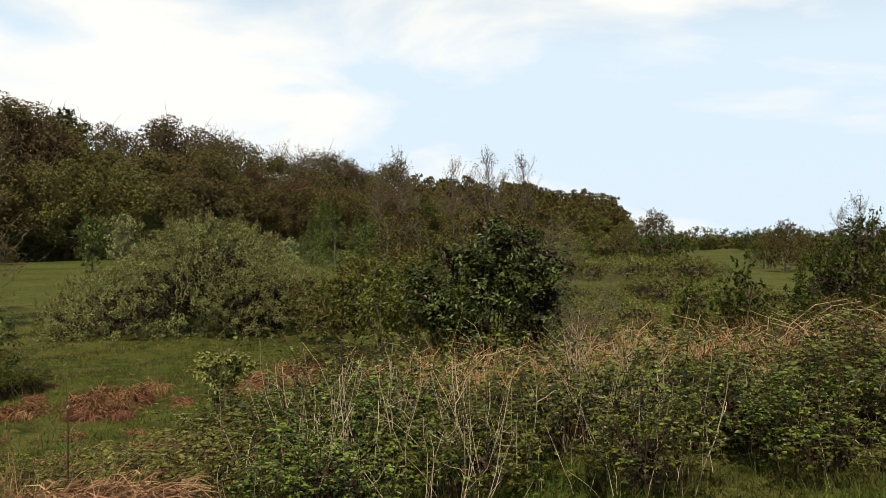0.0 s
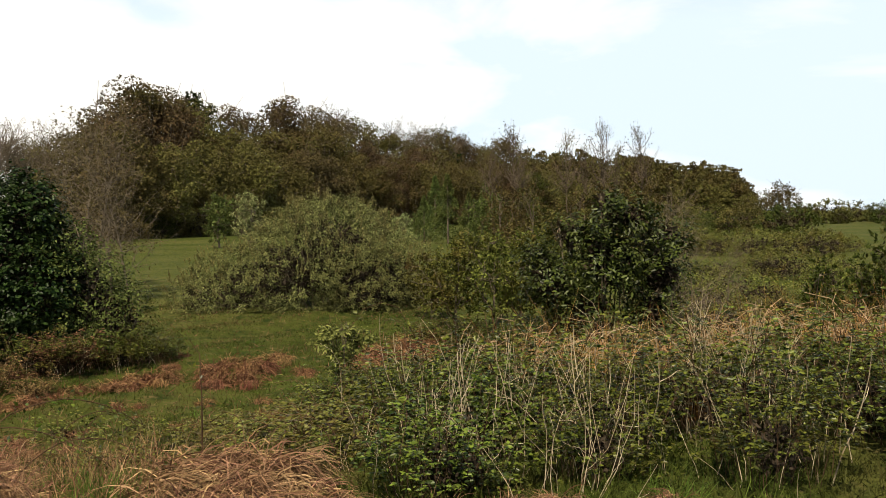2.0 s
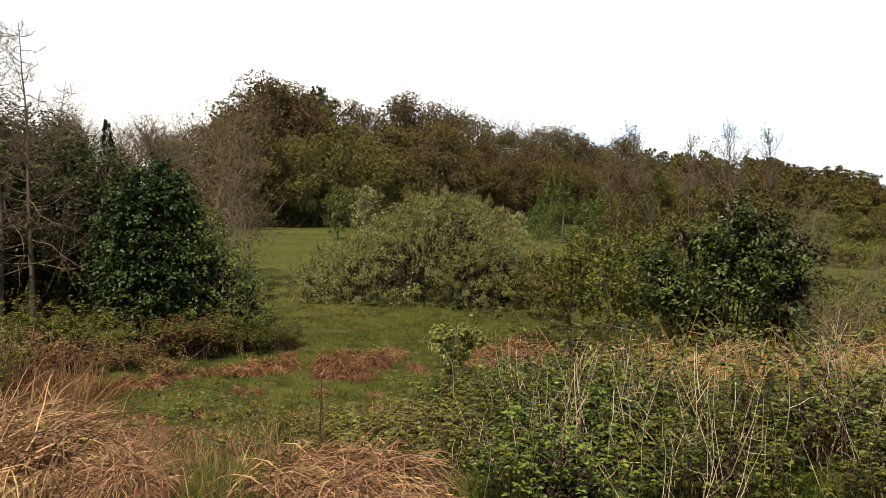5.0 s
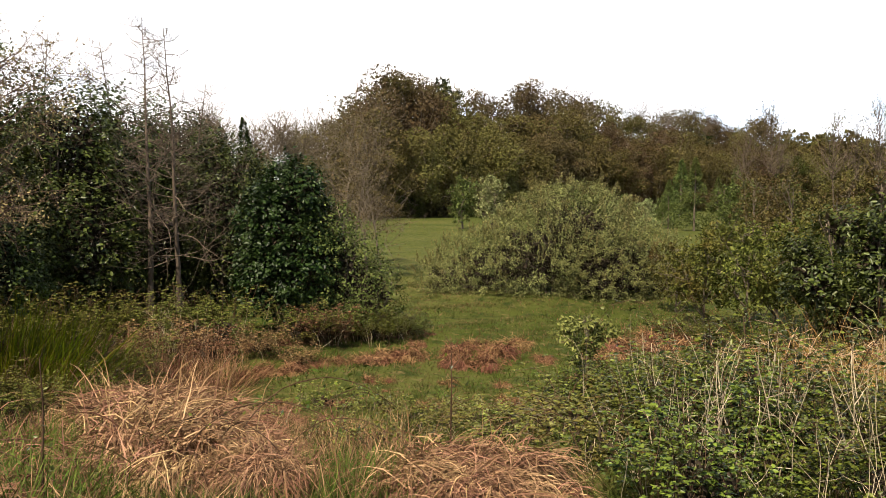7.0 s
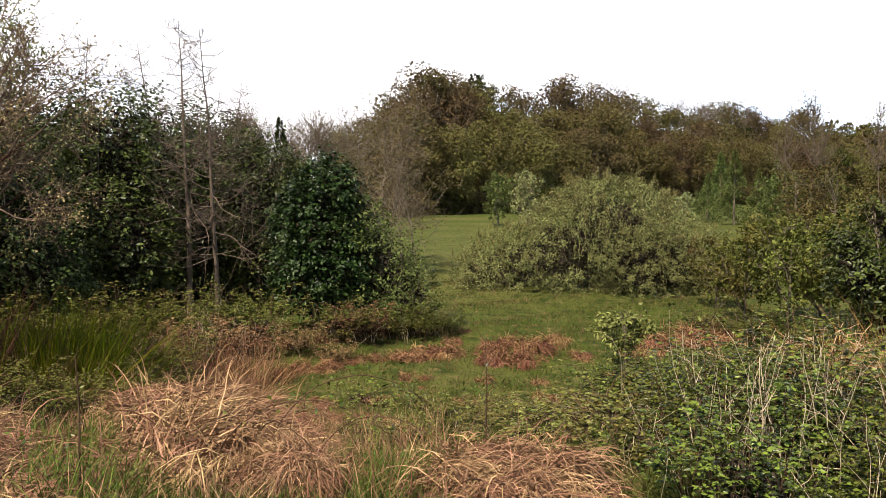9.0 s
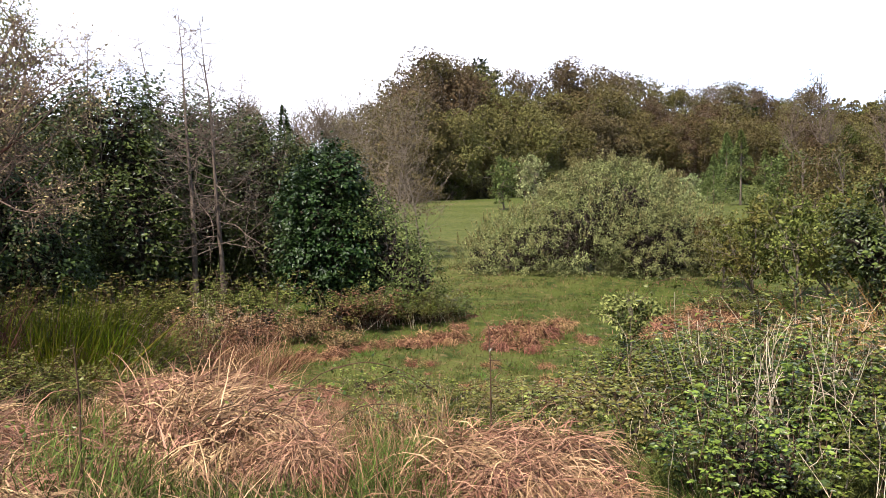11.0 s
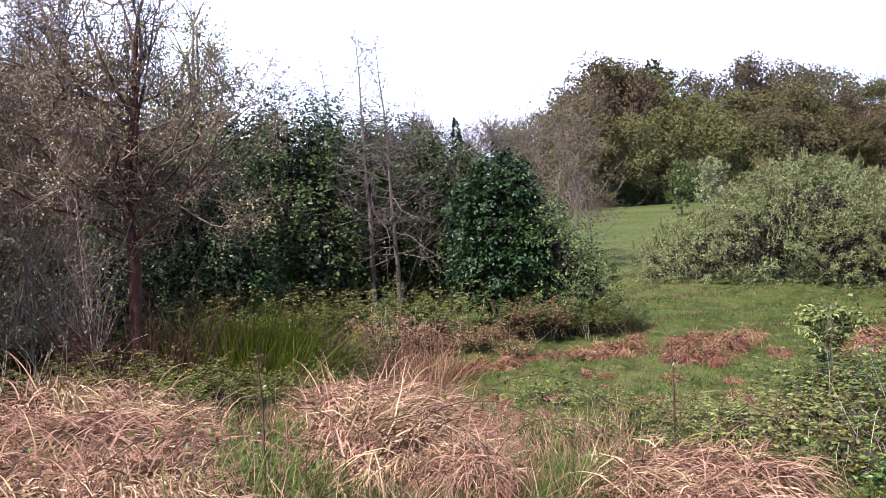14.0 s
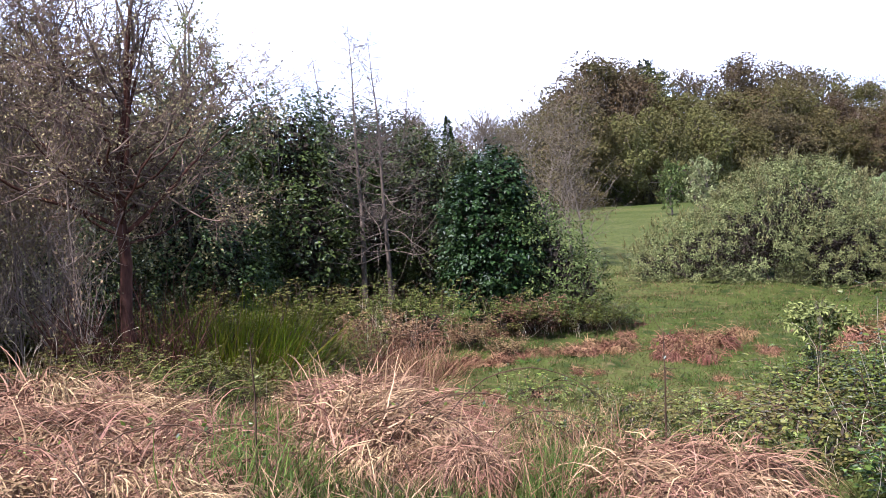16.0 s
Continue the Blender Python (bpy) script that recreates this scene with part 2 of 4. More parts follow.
def ground_z(x, y):
    """Height of the ground: a grassy bank on which the path runs, sloping to a flat meadow at 0, and the wooded hill."""
    x, y = np.asarray(x, float), np.asarray(y, float)
    s = -x * math.sin(radians(25)) + y * math.cos(radians(25))
    r = np.hypot(x, y)
    bank = 1.35 * (1 - smooth(s, 3.3, 13.0))
    roll = 0.06 * np.sin(0.9 * x + 0.4 * y) * np.cos(0.7 * y - 0.3 * x) + 0.05 * np.sin(2.3 * x - 1.1 * y)
    az = np.degrees(np.arctan2(-x, y))
    edge = np.interp(az, EDGE_AZ, EDGE_D)
    hill = 0.46 * np.interp(az, EDGE_AZ, EDGE_H) * smooth(r / edge, 0.99, 1.30) * smooth(az, -13.9, -12.7) * (1 - smooth(az, 78, 110))
    return bank + hill + roll * (1 - smooth(r, 20, 60)) * smooth(r, 1, 4)


def gz(x, y):
    return float(ground_z(x, y))


# ---- mesh tools ----
def mesh(name, verts, *faces):
    """A mesh from an array of vertices and arrays of faces, each of one side count."""
    me = bpy.data.meshes.new(name)
    verts = np.asarray(verts, np.float32)
    faces = [np.asarray(f, np.int32) for f in faces if len(f)]
    me.vertices.add(len(verts))
    me.vertices.foreach_set("co", verts.ravel())
    me.loops.add(sum(f.size for f in faces))
    me.loops.foreach_set("vertex_index", np.concatenate([f.ravel() for f in faces]))
    counts = np.concatenate([np.full(len(f), f.shape[1], np.int32) for f in faces])
    me.polygons.add(len(counts))
    me.polygons.foreach_set("loop_start", np.concatenate([[0], np.cumsum(counts)[:-1]]).astype(np.int32))
    me.polygons.foreach_set("loop_total", counts)
    me.update(calc_edges=True)
    return me


def part(name, me, material, parent, label="", kind=""):
    ob = new(name, me)
    if not me.materials:
        me.materials.append(M[material])
    ob.parent = parent
    return tagged(ob, label=label, kind=kind)


def thing(name, label, category, group="", kind=""):
    root = new(name)
    root.empty_display_size = 0.3
    return tagged(root, label, category, group, kind)


def unit(v):
    return v / np.maximum(np.linalg.norm(v, axis=-1, keepdims=True), 1e-9)


def leaf_mesh(name, rng, p, way, length, width, wild=0.6, fold=0.25, level=0.0, face=0.0):
    """Pointed leaves at p along way (loosened by wild), each a small folded diamond."""
    n = len(p)
    a = unit(way + wild * rng.normal(size=(n, 3)))
    s = unit(np.cross(a, rng.normal(size=(n, 3)) + [0, 0, level]))
    if face:
        flat_to = unit(face * unit(way) + rng.normal(size=(n, 3)))
        a = unit(np.cross(flat_to, rng.normal(size=(n, 3))))
        s = np.cross(flat_to, a)
    u = np.cross(a, s)
    ln = (length * rng.uniform(0.6, 1.3, n))[:, None]
    w = ln * width / length / 2
    v = np.stack([p, p + a * ln * 0.45 + s * w + u * w * fold, p + a * ln, p + a * ln * 0.45 - s * w + u * w * fold], 1).reshape(-1, 3)
    i = 4 * np.arange(n)[:, None]
    return mesh(name, v, np.concatenate([i + [0, 1, 2], i + [0, 2, 3]]))


def leaf_blades(name, rng, p, way, face, length, width, fold=0.22):
    """Rounded pointed leaves at p that lie along way and turn their upper sides to face."""
    n = len(p)
    a = unit(way)
    s = unit(np.cross(face, a))
    u = np.cross(a, s)
    ln = (length * rng.uniform(0.6, 1.25, n))[:, None]
    w = ln * width / length / 2
    sag = rng.uniform(0.0, 0.25, (n, 1)) * ln
    v = np.stack([p, p + a * ln * 0.3 + s * w + u * w * fold, p + a * ln * 0.68 + s * w * 0.75 + u * (w * fold * 0.7 - sag * 0.4),
                  p + a * ln - u * sag, p + a * ln * 0.68 - s * w * 0.75 + u * (w * fold * 0.7 - sag * 0.4), p + a * ln * 0.3 - s * w + u * w * fold], 1).reshape(-1, 3)
    i = 6 * np.arange(n)[:, None]
    return mesh(name, v, np.concatenate([i + [0, 1, 2, 3], i + [0, 3, 4, 5]]))


def clumped(rng, n, lumps, per=22, clump=0.12, shell=0.16, low=-0.75, far=4.2):
    """n points gathered in clumps near the skin of a union of ellipsoids (x, y, z, rx, ry, rz), with their outward ways."""
    lumps = np.asarray(lumps, float)
    k = max(8, n // per)
    area = (lumps[:, 3] * lumps[:, 4] + lumps[:, 3] * lumps[:, 5] + lumps[:, 4] * lumps[:, 5])
    c, w = np.zeros((0, 3)), np.zeros((0, 3))
    while len(c) < k:
        j = rng.choice(len(lumps), 2 * k, p=area / area.sum())
        d = unit(rng.normal(size=(2 * k, 3)))
        q = lumps[j, :3] + d * lumps[j, 3:] * (1 - np.abs(rng.normal(0, shell, 2 * k)))[:, None]
        keep = d[:, 2] > low
        for lump in lumps:
            keep &= (((q - lump[:3]) / (lump[3:] * 0.72)) ** 2).sum(1) > 0.45
        keep &= q[:, 2] > 0.02
        c, w = np.concatenate([c, q[keep]]), np.concatenate([w, d[keep]])
    c, w = c[:k], w[:k]
    j = rng.integers(0, k, n)
    size = clump * lumps[:, 3:].mean()
    spray = unit(w + 0.7 * rng.normal(size=(k, 3)) + [0, 0, 0.35])
    reach = size * rng.uniform(1.0, far, (k, 1))
    p = c[j] + spray[j] * reach[j] * rng.uniform(-0.35, 1.0, (n, 1)) + rng.normal(0, 0.55, (n, 3)) * size
    p[:, 2] = np.maximum(p[:, 2], 0.02)
    return p, unit(0.5 * w[j] + spray[j])


def tubes(name, lines, thin=3, thick=6, limit=0.03):
    """Round tapered tubes along polylines [(points, radii), ...] in one mesh."""
    vs, fs, at = [], [], 0
    for pts, rad in lines:
        pts, rad = np.asarray(pts, float), np.asarray(rad, float)
        k = thick if rad[0] > limit else thin
        d = unit(np.gradient(pts, axis=0))
        ref = np.array([1.0, 0.2, 0.1]) if abs(d[0, 2]) > 0.8 else np.array([0.05, 0.1, 1.0])
        a = unit(np.cross(d, ref))
        b = np.cross(d, a)
        ang = 2 * np.pi * np.arange(k) / k
        ring = pts[:, None] + rad[:, None, None] * (a[:, None] * np.cos(ang)[:, None] + b[:, None] * np.sin(ang)[:, None])
        n = len(pts)
        vs.append(ring.reshape(-1, 3))
        i, j = np.meshgrid(np.arange(n - 1), np.arange(k), indexing="ij")
        q = np.stack([i * k + j, i * k + (j + 1) % k, (i + 1) * k + (j + 1) % k, (i + 1) * k + j], -1).reshape(-1, 4)
        fs.append(q + at)
        at += n * k
    return mesh(name, np.concatenate(vs), np.concatenate(fs))


def limb(rng, p, d, length, r0, r1, n=5, wobble=0.18, rise=0.0):
    """One bending line from p along d."""
    pts, d = [np.array(p, float)], unit(np.array(d, float))
    for _ in range(n):
        d = unit(d + wobble * rng.normal(size=3) + np.array([0, 0, rise]))
        pts.append(pts[-1] + d * length / n)
    return np.array(pts), np.linspace(r0, r1, n + 1), d


def grow(rng, p, d, length, r, depth, lines, tips, kids=3, spread=0.75, shrink=0.68, rise=0.06, wobble=0.16, start=0.35):
    """Branches upon branches; fills lines with (points, radii) and tips with end points and ways."""
    pts, rad, d1 = limb(rng, p, d, length, r, r * (0.5 if depth else 0.25), 5 if depth > 1 else 3, wobble, rise)
    lines.append((pts, rad))
    if depth == 0:
        tips.append((pts[-1], d1))
        return
    for _ in range(kids + (rng.random() < 0.5)):
        f = rng.uniform(start, 1.0)
        i = min(int(f * (len(pts) - 1)), len(pts) - 2)
        q = pts[i] + (pts[i + 1] - pts[i]) * (f * (len(pts) - 1) - i)
        way = unit(pts[i + 1] - pts[i] + spread * rng.normal(size=3))
        grow(rng, q, way, length * shrink * rng.uniform(0.75, 1.2), max(r * 0.55 * (1.15 - 0.4 * f), 0.004), depth - 1, lines, tips, kids, spread, shrink, rise, wobble, start)
    grow(rng, pts[-1], d1, length * shrink * 0.9, r * 0.5, depth - 1, lines, tips, kids, spread, shrink, rise, wobble, start)


def blade_mesh(name, rng, p, way, length, width, bend=0.7, steps=3, wild=0.25, kink=0.0):
    """Grass blades from p along way, bending over by their own weight."""
    n = len(p)
    a = unit(way + wild * rng.normal(size=(n, 3)))
    side = unit(np.cross(a, rng.normal(size=(n, 3))))
    ln = length * rng.uniform(0.55, 1.25, n)
    fall = bend * rng.uniform(0.3, 1.5, n)
    q, d, rows = p.copy(), a.copy(), []
    w = width * rng.uniform(0.7, 1.3, n)
    for i in range(steps + 1):
        taper = (1 - (i / steps) ** 1.6) * 0.5 + 0.04
        rows.append((q - side * (w * taper)[:, None], q + side * (w * taper)[:, None]))
        d = unit(d + np.stack([0 * fall, 0 * fall, -fall / steps * 1.6], 1) + kink * rng.normal(size=(n, 3)) * (rng.random((n, 1)) < 0.5))
        q = q + d * (ln / steps)[:, None]
    v = np.stack([c for row in rows for c in row], 1).reshape(-1, 3)
    k = 2 * (steps + 1)
    i = k * np.arange(n)[:, None]
    return mesh(name, v, np.concatenate([i + [2 * j, 2 * j + 1, 2 * j + 3, 2 * j + 2] for j in range(steps)]))


# ---- ground: one sheet to the horizon ----
def build_ground():
    rad = np.concatenate([[0.0], np.geomspace(0.6, 3000, 230)])
    n = 300
    ang = 2 * np.pi * np.arange(n) / n
    x, y = rad[1:, None] * np.cos(ang), rad[1:, None] * np.sin(ang)
    v = np.stack([x, y, ground_z(x, y)], -1).reshape(-1, 3)
    v = np.concatenate([v, [[0, 0, gz(0, 0)]]])
    i, j = np.meshgrid(np.arange(len(rad) - 2), np.arange(n), indexing="ij")
    q = np.stack([i * n + j, (i + 1) * n + j, (i + 1) * n + (j + 1) % n, i * n + (j + 1) % n], -1).reshape(-1, 4)
    j = np.arange(n)
    t = np.stack([j, (j + 1) % n, np.full(n, len(v) - 1)], -1)
    me = mesh("ground", v, q, t)
    me.polygons.foreach_set("use_smooth", np.ones(len(me.polygons), bool))
    me.materials.append(M["ground"])
    tagged(new("ground", me), "grassy meadow ground with a low bank", "ground", kind="structure")


build_ground()


# ---- kinds of tree and bush; each is built at its own base, one metre counted as one metre ----
PLACED = set()


def plant(proto, az, d, turn, size, label="", sink=0.05, tall=1.0):
    """Sets a thing, or a copy of it once it stands, at az degrees and d metres."""
    x, y = spot(az, d)
    ob = proto if proto.name not in PLACED else copy_thing(proto, pose(0, 0, 0))
    PLACED.add(proto.name)
    ob.matrix_basis = pose(x, y, gz(x, y) - sink, 0, 0, turn) @ Matrix.Diagonal((size, size, size * tall, 1))
    if label:
        ob["label"] = label
    return ob


def crown_lumps(rng, h, r, low, k):
    """Overlapping lumps that make up a crown of radius r between the heights low and h."""
    out = [(0, 0, (low + h) / 2, r * 0.72, r * 0.72, (h - low) / 2 * 0.9)]
    for _ in range(k):
        a, f = rng.uniform(0, 2 * np.pi), rng.uniform(0.08, 0.92)
        wide = r * (1 - (2 * f - 0.85) ** 2 * 0.55) * rng.uniform(0.45, 0.8)
        s = r * rng.uniform(0.26, 0.52)
        out.append((wide * math.cos(a), wide * math.sin(a), low + f * (h - low) - 0.15 * s, s, s, s * rng.uniform(0.7, 1.0)))
    return out


def inner(rng, lumps, n, leaf, root, mat="inner_shade"):
    """The dense inside of a crown: flat pieces deep in its lumps, by default in a colour dark as shade."""
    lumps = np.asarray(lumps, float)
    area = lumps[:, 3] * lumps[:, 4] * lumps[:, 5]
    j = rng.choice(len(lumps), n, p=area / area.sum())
    p = lumps[j, :3] + unit(rng.normal(size=(n, 3))) * lumps[j, 3:] * rng.uniform(0.2, 0.86, (n, 1)) ** 0.7 * (0.9 if mat != "inner_shade" else 0.66)
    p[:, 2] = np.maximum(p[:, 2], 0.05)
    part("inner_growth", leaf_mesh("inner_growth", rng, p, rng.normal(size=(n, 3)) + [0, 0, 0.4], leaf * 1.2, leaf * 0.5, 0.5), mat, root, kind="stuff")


def leafy_tree(seed, h, r, low, mat, n, leaf, label, name="tree", bark="bark", trunk=0.022, lumps=11, wild=0.8, per=24, clump=0.11, twigs=True, category="tree", group="", shell=0.16, aspect=0.6, face=0.0, far=4.2, thick=0.25):
    """A tree with trunk, limbs and a lumpy crown of leaves in clumps."""
    rng = np.random.default_rng(seed)
    root = thing(name, label, category, group)
    shape = crown_lumps(rng, h, r, low, lumps)
    pts, rad, _ = limb(rng, (0, 0, -0.1), (0, 0, 1), h * 0.8, h * trunk, h * trunk * 0.3, 6, 0.05)
    part("trunk", tubes("trunk", [(pts, rad)]), bark, root)
    lines = []
    for lump in shape[1:]:
        z0 = min(max(low * 0.7, lump[2] - 0.25 * h), h * 0.7)
        i = int(z0 / (h * 0.8) * 6)
        a = pts[min(i, 5)]
        b = np.array(lump[:3])
        mid = (a + b) / 2 + rng.normal(0, 0.05 * h, 3) * [1, 1, 0.4] - [0, 0, 0.03 * h]
        lines.append((np.array([a, mid, b]), np.array([0.009, 0.006, 0.003]) * h))
        if twigs:
            for _ in range(5):
                e = b + rng.normal(0, 0.8, 3) * lump[3] + [0, 0, 0.25 * lump[3]]
                lines.append((np.array([b, (b + e) / 2 + rng.normal(0, 0.03 * h, 3) * 0.5, e]), np.array([0.003, 0.002, 0.001]) * h))
    part("limbwork", tubes("limbwork", lines), bark, root, kind="stuff")
    p, w = clumped(rng, n, shape, per, clump, shell, far=far)
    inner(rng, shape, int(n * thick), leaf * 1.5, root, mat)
    part("crown", leaf_mesh("crown", rng, p, w * 0.7 + [0, 0, 0.15], leaf, leaf * aspect, wild, face=face), mat, root, kind="stuff")
    return root


def bare_tree(seed, h, label, depth=3, kids=4, spread=0.55, bark="twig", buds=0, bud_mat="hawthorn", trunk=0.014, rise=0.08, name="bare_tree", first=0.25, side=0.34, bud=0.06, category="tree", thickness=1.0, tops=0.35, flat=0.2, wobble=0.075):
    """A nearly leafless tree: a leading stem, side branches with twigs, and a few opening leaves."""
    rng = np.random.default_rng(seed)
    root = thing(name, label, category)
    pts, rad, _ = limb(rng, (0, 0, -0.1), (0, 0, 1), h * 1.02, h * trunk, h * 0.0012, 9, wobble)
    rad = h * (trunk - 0.0012) * np.linspace(1, 0, 10) ** 1.35 + h * 0.0012
    part("trunk", tubes("trunk", [(pts, rad)], thick=8), bark, root)
    lines, tips = [], []
    for _ in range(int(11 * kids)):
        f = rng.uniform(first, 0.97)
        i = min(int(f * 9), 8)
        q = pts[i] + (pts[i + 1] - pts[i]) * (f * 9 - i)
        a = rng.uniform(0, 2 * np.pi)
        way = np.array([math.cos(a), math.sin(a), rng.uniform(flat, flat + 0.7)])
        grow(rng, q, way, h * side * (1.0 - f * (1 - tops)) * rng.uniform(0.5, 1.1), h * 0.0045 * (1.1 - f * 0.7) * thickness, depth - 1, lines, tips, 2, spread, 0.6, rise)
    part("branchwork", tubes("branchwork", lines), bark, root, kind="stuff")
    if buds:
        ends = np.array([t[0] for t in tips])
        ways = np.array([t[1] for t in tips])
        j = rng.integers(0, len(ends), buds)
        p = ends[j] - ways[j] * (rng.uniform(0, 1, (buds, 1)) * h * 0.05) + rng.normal(0, 0.01 * h, (buds, 3))
        part("foliage", leaf_mesh("foliage", rng, p, ways[j], bud, bud * 0.55, 0.9), bud_mat, root, kind="stuff")
    return root


def bush(seed, lumps, mat, n, leaf, label, name="bush", stems=14, bark="bark", wild=0.7, up=0.5, per=20, clump=0.10, aspect=0.5, shoots=0, tip="", far=4.2, inside=0.25, category="bush", shell=0.16, stout=1.0, level=0.0, face=0.0):
    """A bush: stems fanning from the ground into a lumpy mass of leaves; shoots: upright sprigs on its skin."""
    rng = np.random.default_rng(seed)
    root = thing(name, label, category)
    lumps = [tuple(u) for u in lumps]
    lines = []
    for _ in range(stems):
        t = np.array(lumps[rng.integers(len(lumps))], float)
        e = t[:3] + np.clip(rng.normal(0, 0.4, 3), -0.5, 0.5) * t[3:]
        e[2] = abs(e[2]) + 0.1
        foot = np.array([e[0] * 0.35, e[1] * 0.35, -0.08])
        mid = (foot + e) / 2 + rng.normal(0, 0.1, 3)
        r = stout * (0.012 + 0.006 * e[2])
        lines.append((np.array([foot, mid, e]), np.array([r, r * 0.7, r * 0.25])))
        for _ in range(4):
            f = t[:3] + np.clip((e - t[:3]) / t[3:] + rng.normal(0, 0.4, 3), -0.72, 0.72) * t[3:]
            f[2] = abs(f[2])
            lines.append((np.array([mid * 0.4 + e * 0.6, (e + f) / 2 + rng.normal(0, 0.05, 3), f]), np.array([r * 0.4, r * 0.25, r * 0.1])))
    part("stemwork", tubes("stemwork", lines), bark, root, kind="stuff")
    p, w = clumped(rng, n, lumps, per, clump, shell, far=far)
    # dark pieces deep inside paint the shade in the gaps between leaves
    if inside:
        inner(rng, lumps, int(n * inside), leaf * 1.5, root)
    if face:
        turn = unit(face * unit(w * 0.75 + [0, 0, 0.8]) + 0.55 * rng.normal(size=p.shape))
        lie = unit(np.cross(turn, rng.normal(size=p.shape))) + 0.35 * w - [0, 0, 0.25]
        part("foliage", leaf_blades("foliage", rng, p, lie, turn, leaf, leaf * aspect), mat, root, kind="stuff")
    else:
        part("foliage", leaf_mesh("foliage", rng, p, w * 0.6 + [0, 0, up], leaf, leaf * aspect, wild, level=level), mat, root, kind="stuff")
    if shoots:
        p, w = clumped(rng, shoots, lumps, 3, 0.06, 0.03, -0.1)
        p = np.repeat(p, 14, 0)
        w = unit(np.repeat(w, 14, 0) * 0.5 + [0, 0, 1.0])
        t = np.tile(np.linspace(0, 1, 14), shoots)[:, None]
        p = p + w * t * leaf * 2.8
        part("sprig_growth", leaf_mesh("sprig_growth", rng, p, w, leaf * 0.9, leaf * 0.38, 0.45), tip or mat, root, kind="stuff")
    return root


# ---- the wooded hillside behind the meadow ----
def wood_tree(seed, r, mat, label, low=1.4, n=17000, leaf=0.34, lumps=17):
    return leafy_tree(seed, 20, r, low, mat, n, leaf, label, group="hillside wood", lumps=lumps, per=4, clump=0.03, shell=0.05, aspect=0.75, face=2.2, far=1.5, thick=0.55)


WOOD = [
    wood_tree(11, 7.2, "wood_olive", "tall olive-green broadleaf tree of the hillside wood"),
    wood_tree(12, 6.6, "wood_brown", "brown budding broadleaf tree of the hillside wood"),
    wood_tree(13, 7.8, "wood_olive", "broad olive-green tree of the hillside wood"),
    wood_tree(14, 6.6, "wood_green", "green-leaved tree of the hillside wood"),
    wood_tree(15, 7.0, "wood_brown", "russet-brown half-leaved tree of the hillside wood"),
]
# those that stand further in carry their leaves high up
DEEP_WOOD = [
    wood_tree(111, 7.0, "wood_olive", "olive-green tree deeper in the hillside wood", 3.0, 8000, 0.34, 11),
    wood_tree(112, 6.6, "wood_brown", "brown budding tree deeper in the hillside wood", 3.0, 8000, 0.34, 11),
    wood_tree(113, 7.4, "wood_olive", "broad-crowned tree deeper in the hillside wood", 3.5, 8000, 0.34, 11),
]
BARE_TALL = bare_tree(21, 20, "leafless tall tree standing in the hillside wood", depth=3, kids=4.4, spread=0.7, trunk=0.012, first=0.45, side=0.34, thickness=1.6, bark="bark", buds=700, bud=0.32, bud_mat="wood_brown", tops=0.6)
BARE_TALL["group"] = "hillside wood"
FAR_WOOD = [
    leafy_tree(16, 20, 6.5, 0.5, "wood_olive", 4200, 0.8, "distant olive-green tree of the hillside wood", group="far hillside wood", twigs=False, clump=0.08, shell=0.08, face=1.8, far=1.4, thick=0.5),
    leafy_tree(17, 20, 6.5, 0.5, "wood_olive", 4200, 0.8, "distant brownish tree of the hillside wood", group="far hillside wood", twigs=False, clump=0.08, shell=0.08, face=1.8, far=1.4, thick=0.5),
]

def wood():
    rng = np.random.default_rng(5)
    for row, (back, high) in enumerate([(1.0, 0.66), (1.09, 0.84), (1.19, 1.0)]):
        az = -12.9 + 0.5 * row
        while az < 52:
            d = np.interp(az, EDGE_AZ, EDGE_D) * back * rng.uniform(0.98, 1.03)
            top = np.interp(az, EDGE_AZ, EDGE_H) * back ** 0.7 * high * rng.uniform(0.90, 1.07)
            h = max(top - gz(*spot(az, d)), 6.0)
            kind = rng.random()
            far = d > 270
            if far:
                proto = FAR_WOOD[rng.integers(2)]
            elif row == 2 and kind < 0.14 and 4 < az < 24:
                proto, h = BARE_TALL, h * 1.0
            elif 33 < az < 50 and row == 2 and kind < 0.5:
                proto = BARE_TALL
            else:
                proto = WOOD[rng.choice(5, p=[0.34, 0.19, 0.24, 0.06, 0.17])] if row < 1 else DEEP_WOOD[rng.integers(3)]
            plant(proto, az, d, rng.uniform(0, 360), h / 20, sink=0.2)
            step = (11.5 if far else (8.2 if az < 34 else 10.5)) * rng.uniform(0.75, 1.25)
            slope = abs(np.interp(az + 0.5, EDGE_AZ, EDGE_D) - np.interp(az - 0.5, EDGE_AZ, EDGE_D))
            az += step / math.hypot(d * radians(1), slope)


wood()
# shrubs along the foot of the wood
EDGE_SHRUB = [
    bush(31, [(0, 0, 1.6, 2.4, 2.4, 1.7), (1.5, 0.4, 1.0, 1.6, 1.6, 1.2), (-1.6, 0.2, 1.2, 1.7, 1.5, 1.3)], "wood_green", 3200, 0.20, "green shrub at the foot of the wood", "shrub", aspect=0.6, far=2.0, inside=0.08, face=0.7),
    bush(32, [(0, 0, 1.5, 2.2, 2.2, 1.6), (1.4, 0.4, 1.2, 1.5, 1.6, 1.3), (-1.3, 0.2, 0.9, 1.6, 1.5, 1.1)], "wood_olive", 3200, 0.20, "olive-brown shrub at the foot of the wood", "shrub", aspect=0.6, far=2.0, inside=0.08, face=0.7),
]


